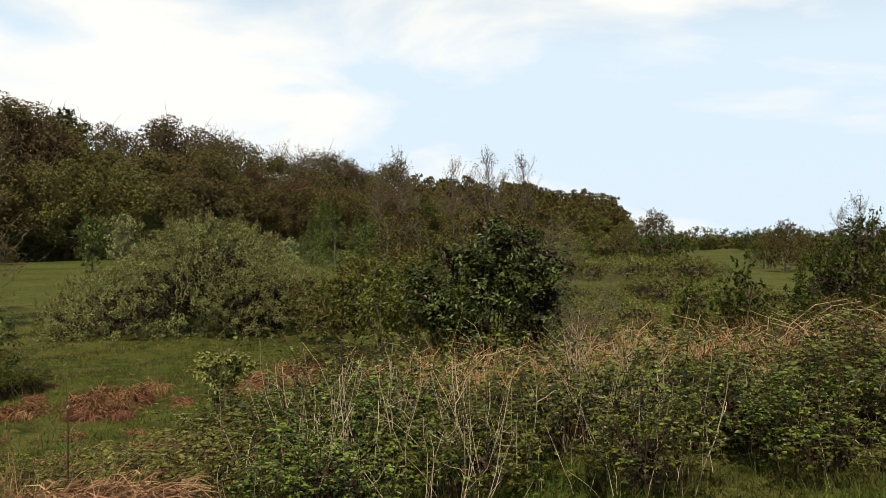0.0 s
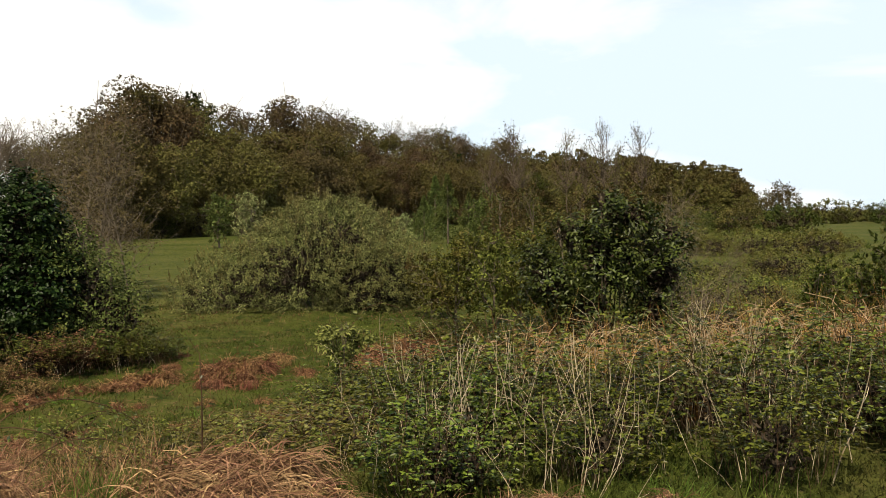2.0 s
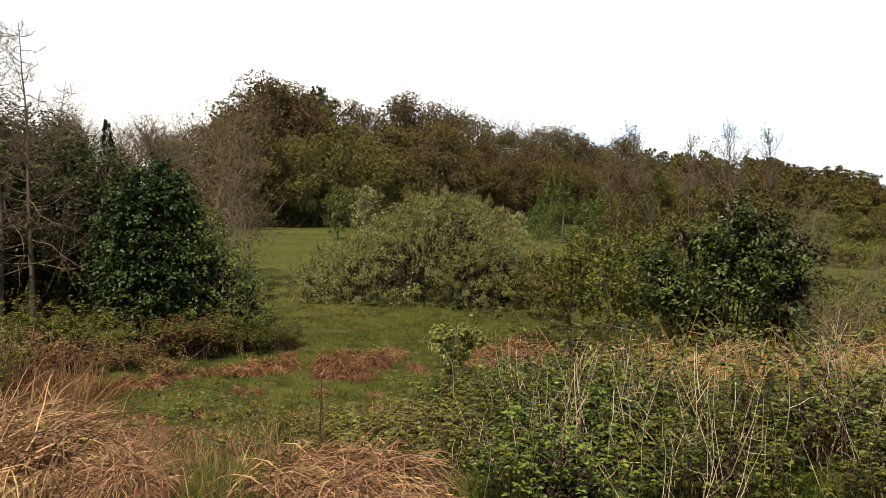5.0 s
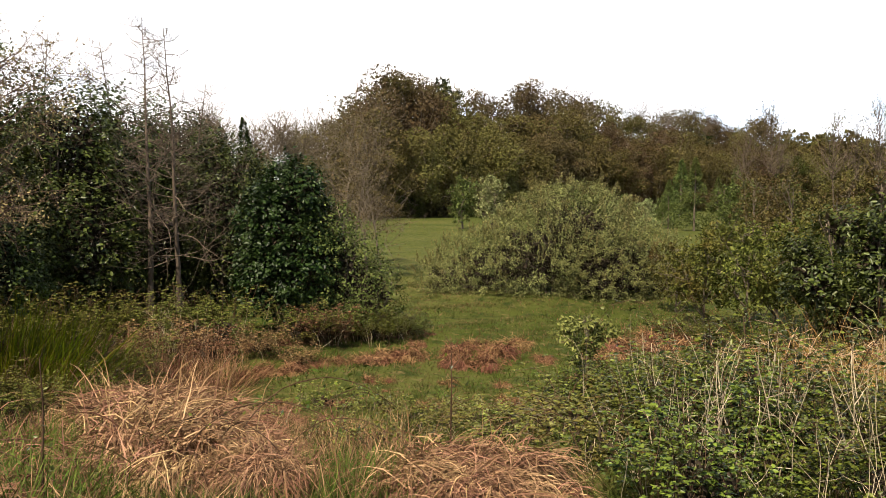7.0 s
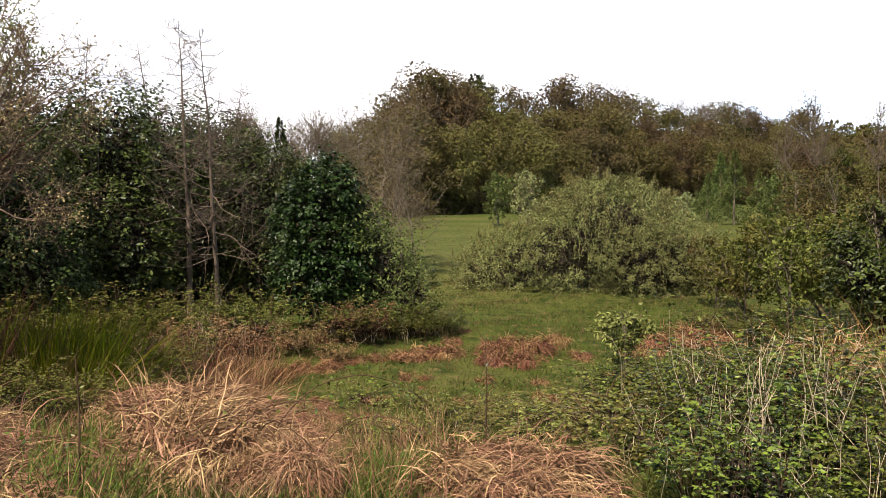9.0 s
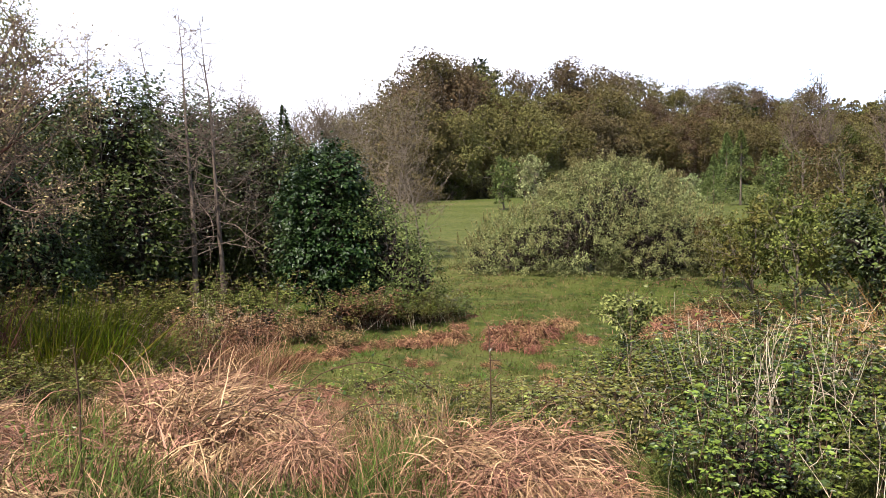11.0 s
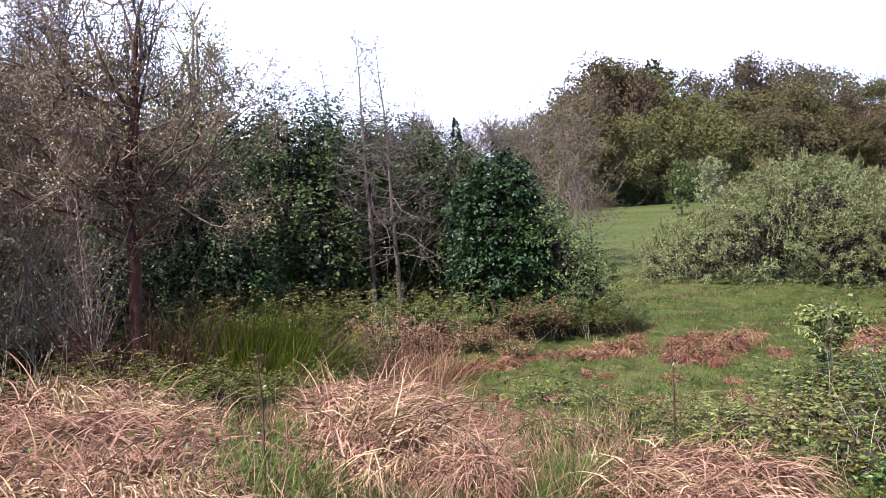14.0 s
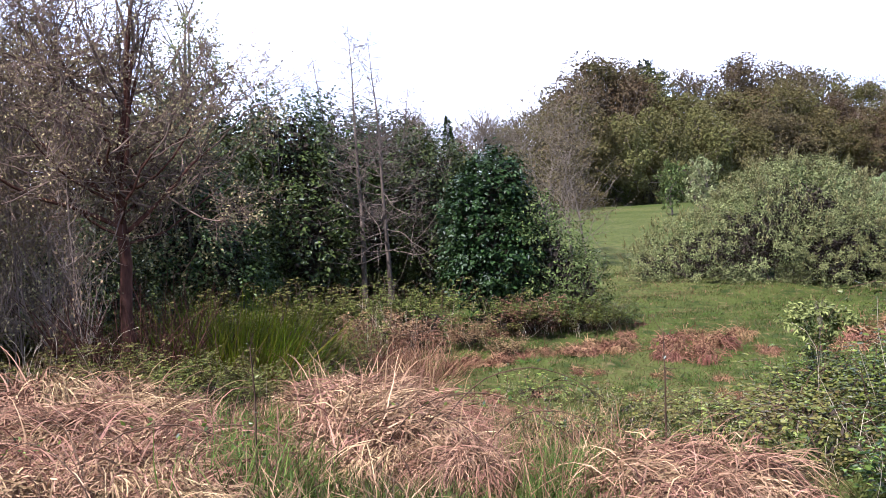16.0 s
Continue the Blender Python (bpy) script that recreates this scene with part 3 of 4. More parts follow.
def wood_foot():
    rng = np.random.default_rng(6)
    for az in np.concatenate([np.arange(-12.5, 4, 0.75), np.arange(4, 34, 2.6)]):
        d = np.interp(az, EDGE_AZ, EDGE_D) * rng.uniform(0.90, 0.97)
        plant(EDGE_SHRUB[int(rng.random() < 0.7)], az, d, rng.uniform(0, 360), rng.uniform(0.8, 1.5) * (1.7 if d > 260 else 1.0))


wood_foot()
DARK_TREE = leafy_tree(18, 20, 4.2, 6, "wood_dark", 3600, 0.45, "dark evergreen tree rising over the wood", lumps=9)
plant(DARK_TREE, 25.2, 150, 0, 0.86)
plant(DARK_TREE, 7.1, 245, 60, 0.78)


def spruce(seed, h, label, name="spruce", mat="wood_dark", wide=0.24, n=2600):
    """A narrow conifer: whorls of drooping needle sprays on a straight trunk."""
    rng = np.random.default_rng(seed)
    root = thing(name, label, "tree")
    part("trunk", tubes("trunk", [(np.array([(0, 0, -0.1), (0, 0, h * 0.5), (0, 0, h)]), np.array([0.016, 0.01, 0.002]) * h)]), "bark", root)
    sprays = 150
    pick = rng.integers(0, sprays, n)
    f = (rng.uniform(0.05, 1, sprays) ** 0.85)[pick] + rng.normal(0, 0.016, n)
    a = rng.uniform(0, 2 * np.pi, sprays)[pick] + rng.normal(0, 0.16, n)
    r = wide * h * np.maximum(1.02 - f, 0.01) * rng.uniform(0.6, 1.15, sprays)[pick] * rng.uniform(0.1, 1, n) ** 0.6
    p = np.stack([r * np.cos(a), r * np.sin(a), f * h - r * 0.35], 1)
    part("needle_foliage", leaf_mesh("needle_foliage", rng, p, np.stack([np.cos(a), np.sin(a), -0.2 + 0 * a], 1), 0.03 * h, 0.014 * h, 0.4), mat, root, kind="stuff")
    return root


SPRUCE = spruce(19, 14, "small dark spruce standing above the wood")
plant(SPRUCE, 39.0, 101, 0, 0.87)
for i, az in enumerate((33.4, 34.1, 35.0, 35.8, 36.7, 37.6, 38.4, 39.7, 40.6, 41.6)):
    plant(BARE_TALL, az, 107 + 4 * math.sin(i * 2.3), i * 70, 0.58 + 0.05 * math.sin(i * 1.7), "leafless grey-brown tree at the wood's lower end", sink=0.2)

# ---- small trees and saplings over the far meadow ----
SMALL_PALE = leafy_tree(41, 5, 1.9, 0.6, "pale", 2600, 0.20, "small pale green tree at the end of the meadow", "small_tree", lumps=9)
SMALL_GREEN = leafy_tree(42, 5, 2.0, 0.3, "larch", 2600, 0.20, "small green tree at the end of the meadow", "small_tree", lumps=9)
LARCH = spruce(43, 7, "young fresh-green larch with a pointed crown", "young_larch", "larch", 0.42, 5200)
for az, d, s in ((21.6, 70, 1.0), (10.9, 74, 0.62), (12.9, 80, 0.6)):
    plant(SMALL_PALE, az, d, az * 40, s)
for az, d, s in ((23.7, 76, 0.98), (15.5, 90, 0.8), (13.8, 94, 0.8), (12.3, 96, 0.7), (9.8, 94, 0.65), (5.4, 82, 0.9), (4.4, 70, 0.95), (2.4, 62, 0.95), (-6.6, 64, 0.7), (-10.0, 88, 0.55)):
    plant(SMALL_GREEN, az, d, az * 70, s)
for az, d, s in ((9.4, 84, 0.70), (7.7, 80, 0.98), (8.6, 94, 1.05), (6.2, 86, 0.75), (5.0, 92, 0.95)):
    plant(LARCH, az, d, az * 50, s)
BROWN_SHRUB = leafy_tree(44, 5, 2.3, 0.2, "wood_olive", 3600, 0.14, "olive twiggy shrub beyond the bushes", "shrub", lumps=9, category="bush")
for az, d, s in ((4.0, 58, 0.95), (1.6, 54, 0.95), (-1.0, 52, 0.9), (-4.0, 56, 0.95), (-6.4, 50, 0.85), (-8.6, 58, 0.7)):
    plant(BROWN_SHRUB, az, d, az * 90, s)
POPLAR_BARE = bare_tree(45, 9.6, "thin young tree, almost leafless, with upswept branches", depth=3, kids=3.2, spread=0.4, rise=0.22, buds=420, bud_mat="hawthorn", bud=0.13, trunk=0.006, bark="bark_pale", first=0.5, side=0.24, name="young_tree", thickness=1.1)
for az, d, s in ((4.4, 60, 0.90), (3.2, 60, 0.99), (2.4, 63, 0.85), (-0.9, 60, 0.93), (-1.9, 63, 0.86), (-3.3, 60, 1.0), (-4.2, 64, 0.86), (-5.7, 61, 0.97)):
    plant(POPLAR_BARE, az, d, az * 130, s * 1.0)

# ---- trees and hedges far off on the open side ----
HEDGE_BUSH = bush(46, [(0, 0, 0.7, 1.9, 1.3, 0.95), (1.3, 0.1, 0.6, 1.2, 1.1, 0.8), (-1.4, 0, 0.6, 1.3, 1.1, 0.8)], "low_bramble", 3600, 0.095, "low light green hedge bush in the meadow", "hedge_bush", aspect=0.5, face=0.9, far=2.0)
for i, az in enumerate(np.linspace(-8.6, -18.5, 11)):
    plant(HEDGE_BUSH, az, 62 + 5 * math.sin(i * 2.1), i * 47, 1.0 + 0.2 * math.sin(i * 1.7))
for i in range(30):
    plant(HEDGE_BUSH, -8.5 - 0.78 * i + 1.5 * math.sin(i * 5.1), 30 + 11 * math.sin(i * 3.7), i * 71, 0.62 + 0.2 * math.sin(i * 2.9), "light green scrub growing over the open land")
for i, az in enumerate(np.linspace(-9.5, -15.5, 7)):
    plant(EDGE_SHRUB[i % 2], az, 108 + 6 * math.sin(i * 1.9), i * 61, 1.05 + 0.25 * math.sin(i * 2.3), "olive shrub at the far side of the meadow")
ROUND_TREE = leafy_tree(47, 6.5, 3.2, 0.5, "wood_olive", 5200, 0.18, "round olive-green tree in the open land", lumps=11)
for az, d, s in ((-15.3, 115, 1.0), (-14.2, 120, 0.85), (-12.9, 122, 0.78), (-23.2, 76, 0.66), (-24.4, 80, 0.58), (-21.9, 84, 0.55), (-31.0, 66, 0.62), (-34.0, 70, 0.65)):
    plant(ROUND_TREE, az, d, az * 35, s)
for i, az in enumerate(np.linspace(-15.8, -42.0, 42)):
    plant(EDGE_SHRUB[i % 2], az, 225 + 25 * math.sin(i * 1.3), i * 53, 1.45 + 0.45 * math.sin(i * 2.7), "low distant tree along the horizon")

# ---- the great willow bush in the meadow ----
willow = bush(51, [(0.35, 0, 1.4, 2.5, 2.1, 2.05), (-2.3, -0.2, 0.7, 1.75, 1.7, 1.25), (2.1, 0.1, 0.85, 1.9, 1.8, 1.5), (3.4, 0.2, 0.4, 1.2, 1.3, 0.85), (-0.9, -0.9, 1.1, 1.9, 1.4, 1.5), (0.5, 0.2, 1.8, 1.9, 1.5, 1.6), (-3.6, 0, 0.4, 0.95, 1.1, 0.8), (1.3, -1.0, 0.7, 1.5, 1.2, 1.25)],
              "willow", 72000, 0.062, "large rounded grey-green willow bush in the meadow", "willow_bush", stems=50, per=30, clump=0.062, aspect=0.42, shoots=1500, tip="willow_tip", face=1.2, far=1.8, shell=0.09)
plant(willow, 17.0, 26.5, 17, 1.05, tall=1.03)

# ---- shrubs between the willow and the brambles ----
HAWTHORN = leafy_tree(52, 2.7, 1.15, 0.06, "hawthorn", 3800, 0.075, "small hawthorn shrub with brown and green leaves", "hawthorn", trunk=0.016, lumps=10, category="bush", face=0.6)
for az, d, s in ((7.2, 20.5, 0.93), (4.6, 20.0, 1.0), (2.6, 22.0, 1.05), (9.0, 23.0, 0.75), (0.8, 20, 0.95)):
    plant(HAWTHORN, az, d, az * 80, s)
elder = bush(53, [(0.1, 0, 2.1, 0.8, 0.9, 0.9), (-1.0, -0.2, 1.7, 0.6, 0.7, 0.6), (1.0, -0.1, 1.9, 0.65, 0.7, 0.6), (0.4, -0.3, 2.95, 0.6, 0.6, 0.38), (-0.3, -0.3, 1.0, 0.8, 0.8, 0.8), (-0.65, 0, 2.65, 0.5, 0.5, 0.32), (0.9, 0, 1.1, 0.55, 0.6, 0.5), (1.15, -0.2, 2.6, 0.45, 0.5, 0.28), (-1.25, 0, 2.2, 0.4, 0.4, 0.28), (0.0, -0.4, 3.25, 0.35, 0.4, 0.2)],
             "elder_light", 13000, 0.098, "dense dark green elder bush above the brambles", "elder_bush", stems=26, bark="bark", per=20, clump=0.24, aspect=0.46, shell=0.26, face=1.8, far=2.2)
plant(elder, -3.2, 16.0, 0, 1.0)
BARE_SHRUB = bare_tree(54, 3.2, "small leafless brown shrub beside the elder", depth=3, kids=3.4, spread=0.6, buds=400, bud=0.05, bud_mat="hawthorn", trunk=0.012, bark="bark", first=0.05, side=0.45, name="bare_shrub", category="bush", thickness=0.9)
for az, d, s in ((-7.9, 17.0, 0.95), (-6.9, 18.0, 1.05), (-9.2, 18.5, 0.8), (-11.4, 19, 0.7)):
    plant(BARE_SHRUB, az, d, az * 77, s)
DARK_BUSH = bush(55, [(0, 0, 1.8, 1.7, 1.5, 1.7), (1.2, 0, 1.4, 1.2, 1.2, 1.3), (-1.2, 0.1, 1.2, 1.2, 1.2, 1.2), (0.3, 0, 3.0, 1.0, 1.0, 0.9)], "wood_green", 4200, 0.14, "dark green bush by the open meadow", "bush", stems=20)
for az, d, s in ((-28.5, 30, 0.98), (-31.5, 28, 1.1), (-35, 27, 1.15), (-25.8, 33, 0.75)):
    plant(DARK_BUSH, az, d, az * 33, s)
plant(POPLAR_BARE, -27.4, 32, 20, 0.47, "thin leafless sapling behind the dark bush")
plant(POPLAR_BARE, -26.4, 33, 120, 0.43, "thin leafless sapling behind the dark bush")
SAPLING = leafy_tree(56, 2.4, 0.42, 0.4, "wood_green", 1700, 0.055, "slender green sapling among the brambles", "sapling", trunk=0.008, lumps=8)
for az, d, s in ((-17.2, 14, 0.95), (-20.4, 14, 1.08), (-21.6, 15, 0.9), (-19.4, 15.5, 0.9), (-24.3, 14.5, 0.95)):
    plant(SAPLING, az, d, az * 61, s)

# ---- the trees along the left side ----
ivy_tree = bush(61, [(0, 0, 2.1, 1.15, 1.2, 2.0), (-0.4, -0.2, 1.3, 0.95, 1.0, 1.3), (0.6, -0.2, 1.6, 0.9, 1.0, 1.3), (0.1, 0, 3.4, 0.8, 0.8, 0.85), (-0.7, 0, 2.6, 0.7, 0.8, 0.9)],
                "elder", 15000, 0.105, "tall dark green bush at the edge of the trees", "tall_bush", stems=26, per=14, clump=0.10, aspect=0.6, face=1.5)
plant(ivy_tree, 36.0, 18.6, 0, 0.9, tall=1.02)
DARK_MASS = bush(62, [(0, 0, 2.6, 2.0, 1.8, 2.3), (-1.2, -0.2, 1.5, 1.4, 1.3, 1.5), (1.1, -0.2, 1.7, 1.4, 1.4, 1.6), (0.2, 0, 4.2, 1.2, 1.2, 1.2)],
                 "elder_light", 14000, 0.105, "dark green ivy-clad tree in the thicket", "ivy_tree", stems=20, per=14, clump=0.11, aspect=0.6, face=1.4)
for az, d, s in ((50.3, 23.5, 1.12), (53.4, 25, 1.14), (47.6, 25.5, 1.12), (44.8, 27, 1.1), (42.2, 26, 1.0), (40.2, 24.5, 0.9), (56.5, 26, 1.1), (59.6, 24, 1.1), (38.6, 25.5, 0.8), (55.4, 20.5, 0.9), (57.8, 18.5, 0.82), (62.0, 15.6, 0.52), (65.0, 15.2, 0.55), (68.5, 15.0, 0.55), (72.0, 14.6, 0.55), (76.0, 14.4, 0.55), (80.0, 14.2, 0.55)):
    plant(DARK_MASS, az, d, az * 57, s)
light_shrub = bush(63, [(0, 0, 1.3, 1.05, 1.0, 1.3), (0.6, -0.2, 0.8, 0.8, 0.8, 0.9), (-0.3, 0, 2.2, 0.7, 0.7, 0.8)], "larch", 8500, 0.07, "lighter green shrub beside the dark bush", "shrub", stems=16, per=16, face=1.2, far=2.5)
plant(light_shrub, 32.6, 18.4, 40, 1.05)
def alder_tree(seed, h, label):
    """A slender leafless tree: a straight leader, short level branches that shorten towards the tip, fine upturned twigs."""
    rng = np.random.default_rng(seed)
    root = thing("alder", label, "tree")
    pts, _, _ = limb(rng, (0, 0, -0.1), (0, 0, 1), h * 1.02, 1, 1, 12, 0.03)
    part("trunk", tubes("trunk", [(pts, h * (0.0105 * np.linspace(1, 0, 13) ** 1.2 + 0.001))], thick=8), "bark_pale", root)
    rest, tips = [], []
    for k in range(60):
        f = 0.2 + 0.78 * (k + rng.random()) / 60
        i = min(int(f * 12), 11)
        q = pts[i] + (pts[i + 1] - pts[i]) * (f * 12 - i)
        a = k * 2.4 + rng.normal(0, 0.4)
        length = h * (0.125 * (1 - f) ** 0.65 + 0.085 - 0.042 * f) * rng.uniform(0.5, 1.25) * (1.25 if f < 0.45 else 1.0)
        way = (math.cos(a), math.sin(a), rng.uniform(-0.25, 0.1) if f < 0.45 else rng.uniform(0.0, 0.35))
        lines = []
        grow(rng, q, way, length, 0.011 + 0.012 * (1 - f), 2, lines, tips, 3 if f < 0.45 else 4, 0.7, 0.5, 0.08, 0.18, 0.3)
        part("branch", tubes("branch", lines[:1]), "bark_pale", root)
        rest += lines[1:]
    part("twig_growth", tubes("twig_growth", rest), "bark_pale", root, kind="stuff")
    return root


ALDER = alder_tree(64, 7.6, "slender leafless alder with a pale grey trunk")
for az, d, s, turn in ((45.2, 22, 1.0, 0), (43.4, 22, 0.95, 130), (42.6, 24.5, 0.84, 250), (46.9, 25, 0.97, 70), (48.4, 27, 0.9, 10), (51.6, 32, 1.12, 200)):
    plant(ALDER, az, d, turn, s)
GREY_SAPLING = bare_tree(65, 6.0, "thin grey leafless sapling in the thicket", depth=3, kids=5.0, spread=0.5, bark="twig", trunk=0.0021, first=0.12, side=0.16, rise=0.3, name="bare_sapling", buds=2200, bud=0.04, thickness=0.26, wobble=0.025, bud_mat="budding", flat=1.1)
for i, az in enumerate(np.linspace(63.0, 84.0, 42)):
    plant(GREY_SAPLING, az, 10.6 + 2.6 * abs(math.sin(i * 2.3)), i * 73, 0.92 + 0.16 * math.sin(i * 1.9))
EDGE_BARE = bare_tree(58, 3.2, "slender half-leaved small tree at the meadow's edge", depth=3, kids=3.4, spread=0.5, buds=1500, bud=0.05, bud_mat="wood_brown", trunk=0.011, bark="bark", first=0.18, side=0.36, name="small_tree", thickness=0.8)
for i, az in enumerate((29.6, 30.6, 31.6, 32.4, 33.2)):
    plant(EDGE_BARE, az, (30, 33, 32, 35, 37)[i], i * 80, (1.5, 1.8, 2.05, 2.1, 1.9)[i], tall=1.05)
OLIVE_BACK = leafy_tree(66, 6.5, 2.3, 0.4, "budding", 14000, 0.075, "half-leaved olive tree behind the thicket", lumps=14, trunk=0.008, bark="twig_red", face=0.8)
for az, d, s in ((61.5, 18, 1.0), (65, 17.5, 1.0), (68.8, 17, 1.0), (72.6, 16.5, 1.0), (77, 16, 1.1), (82, 16, 1.1), (88, 15.5, 1.1)):
    plant(OLIVE_BACK, az, d, az * 41, s)
LEAFY_POPLAR = leafy_tree(67, 10.2, 1.7, 2.0, "willow", 5600, 0.10, "tall open-crowned poplar with small new leaves", lumps=18, clump=0.2, per=9, wild=1.0, trunk=0.012)
plant(LEAFY_POPLAR, 55.8, 30, 0, 1.0)
plant(LEAFY_POPLAR, 57.6, 33, 90, 0.95)


def brown_tree():
    """The forked, red-barked tree nearest to the path, with a wide crown of crooked bare branches and a skirt of basal shoots."""
    rng = np.random.default_rng(71)
    root = thing("brown_tree", "spreading bare tree with reddish brown forked trunk", "tree")
    pts = np.array([(0, 0, -0.1), (0.03, 0, 0.5), (-0.03, 0, 1.1), (0.02, 0.02, 1.7), (-0.02, 0, 2.3), (0.03, 0, 2.9)])
    part("trunk", tubes("trunk", [(pts, np.array([0.105, 0.078, 0.068, 0.066, 0.055, 0.040]))], thick=10), "bark_red", root)
    tips, rest = [], []
    for k in range(9):
        a, lean = radians(k * 137.5 + 20), 0.18 + 1.0 * (k / 8) ** 0.8
        lines = []
        z = 2.8 - 0.8 * (k / 8)
        grow(rng, (0, 0, z), (math.cos(a) * lean, math.sin(a) * lean, 1), 1.75 - 0.3 * lean, 0.044 - 0.012 * lean, 4, lines, tips, 3, 0.52, 0.64, 0.08, 0.17, 0.25)
        part("bough", tubes("bough", lines[:1], limit=0.02), "bark_red", root)
        rest += lines[1:]
    for k in range(9):
        a, lines = radians(k * 137.5 + 70), []
        grow(rng, (0, 0, 1.9 + 0.11 * k), (math.cos(a), math.sin(a), rng.uniform(0.15, 0.6)), 1.25, 0.020, 3, lines, tips, 3, 0.5, 0.64, 0.06, 0.17, 0.2)
        part("side_branch", tubes("side_branch", lines[:1]), "bark_red", root)
        rest += lines[1:]
    part("twig_growth", tubes("twig_growth", rest, limit=0.02), "twig_red", root, kind="stuff")
    basal = []
    for _ in range(240):
        a, r = rng.uniform(0, 2 * np.pi), 0.08 + 0.40 * math.sqrt(rng.random())
        line, rad, _ = limb(rng, (r * math.cos(a), r * math.sin(a), -0.05), (0.35 * math.cos(a), 0.35 * math.sin(a), 1), rng.uniform(0.6, 1.75), 0.011, 0.003, 5, 0.14)
        basal.append((line, rad))
        for _ in range(3):
            q, rr, _ = limb(rng, line[rng.integers(1, 5)], rng.normal(size=3) + [0, 0, 0.5], 0.3, 0.004, 0.002, 3, 0.2)
            basal.append((q, rr))
    part("basal_growth", tubes("basal_growth", basal), "bark_red", root, kind="stuff")
    ends, ways = np.array([t[0] for t in tips]), np.array([t[1] for t in tips])
    j = rng.integers(0, len(ends), 20000)
    part("opening_foliage", leaf_mesh("opening_foliage", rng, ends[j] - ways[j] * rng.uniform(0, 0.4, (20000, 1)), ways[j], 0.034, 0.018, 0.8), "budding", root, kind="stuff")
    return root


plant(brown_tree(), 60.4, 11.0, 0, 1.1)

# ---- undergrowth ----
def bramble(seed, w, dep, h, n, label, mat="bramble", leaf=0.060, canes=9, arch=0.6, shoots=54):
    """A bramble mound w by dep by h: arching canes, and leafy shoots set with leaves in threes that lie level."""
    rng = np.random.default_rng(seed)
    root = thing("bramble_bush", label, "bramble")
    nodes, ways, lines = [], [], []
    for k in range(canes + shoots):
        a, r = rng.uniform(0, 2 * np.pi), math.sqrt(rng.uniform(0.0, 1.0))
        foot = np.array([math.cos(a) * r * w * 0.36, math.sin(a) * r * dep * 0.36, -0.05])
        b = a + rng.normal(0, 0.8)
        reach = rng.uniform(0.3, 0.9) * arch * w * (1.0 if k < canes else 0.55)
        top = h * rng.uniform(0.75, 1.2) * (1.0 if k < canes else rng.uniform(0.55, 1.0) * (1.05 - 0.35 * r))
        t = np.linspace(0, 1, 8)[:, None]
        way = np.array([math.cos(b), math.sin(b), 0])
        pts = foot + way * reach * t ** 1.4 + np.array([0, 0, 1.0]) * top * np.sin(np.minimum(t * 1.15, 1.15) * np.pi * 0.62) + rng.normal(0, 0.016, (8, 3))
        if k < canes:
            part("cane", tubes("cane", [(pts, np.linspace(0.0065, 0.0026, 8))]), "cane", root)
        else:
            lines.append((pts, np.linspace(0.004, 0.0016, 8)))
        m = 9 if k >= canes else 5
        f = np.sort(rng.uniform(0.38, 1.0, m)) * 7
        i = np.minimum(f.astype(int), 6)
        nodes.append(pts[i] + (pts[i + 1] - pts[i]) * (f - i)[:, None])
        turn = b + np.where(np.arange(m) % 2, 1.2, -1.2) + rng.normal(0, 0.5, m)
        ways.append(np.stack([np.cos(turn), np.sin(turn), rng.normal(0.12, 0.2, m)], 1))
    part("shoot_growth", tubes("shoot_growth", lines), "cane", root, kind="stuff")
    p, q = np.concatenate(nodes), unit(np.concatenate(ways))
    p = np.concatenate([p, p + rng.normal(0, 0.05, p.shape)])
    q = np.concatenate([q, unit(rng.normal(size=q.shape) * [1, 1, 0.3])])
    side = unit(np.cross(q, [0.0, 0.0, 1.0]))
    stalk = leaf * rng.uniform(0.5, 1.0, (len(p), 1))
    face = unit(np.array([0, 0, 1.0]) + 0.42 * rng.normal(size=p.shape))
    lie = np.concatenate([q, q * 0.35 + side, q * 0.35 - side])
    part("foliage", leaf_blades("foliage", rng, np.tile(p + q * stalk, (3, 1)), lie, np.tile(face, (3, 1)), leaf, leaf * 0.54), mat, root, kind="stuff")
    dead = []
    for _ in range(14):
        a, r = rng.uniform(0, 2 * np.pi), rng.uniform(0.2, 0.52)
        line, rad, _ = limb(rng, (math.cos(a) * r * w, math.sin(a) * r * dep, -0.05), (rng.normal(0, 0.25), rng.normal(0, 0.25), 1), h * rng.uniform(0.4, 1.0), rng.uniform(0.003, 0.006), 0.002, 6, 0.13)
        dead.append((line, rad))
    part("dead_growth", tubes("dead_growth", dead), "stalk", root, kind="stuff")
    # dark pieces low in the mound paint the shade beneath its leaves
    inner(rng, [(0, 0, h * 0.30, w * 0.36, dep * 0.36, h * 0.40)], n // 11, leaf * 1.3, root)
    return root


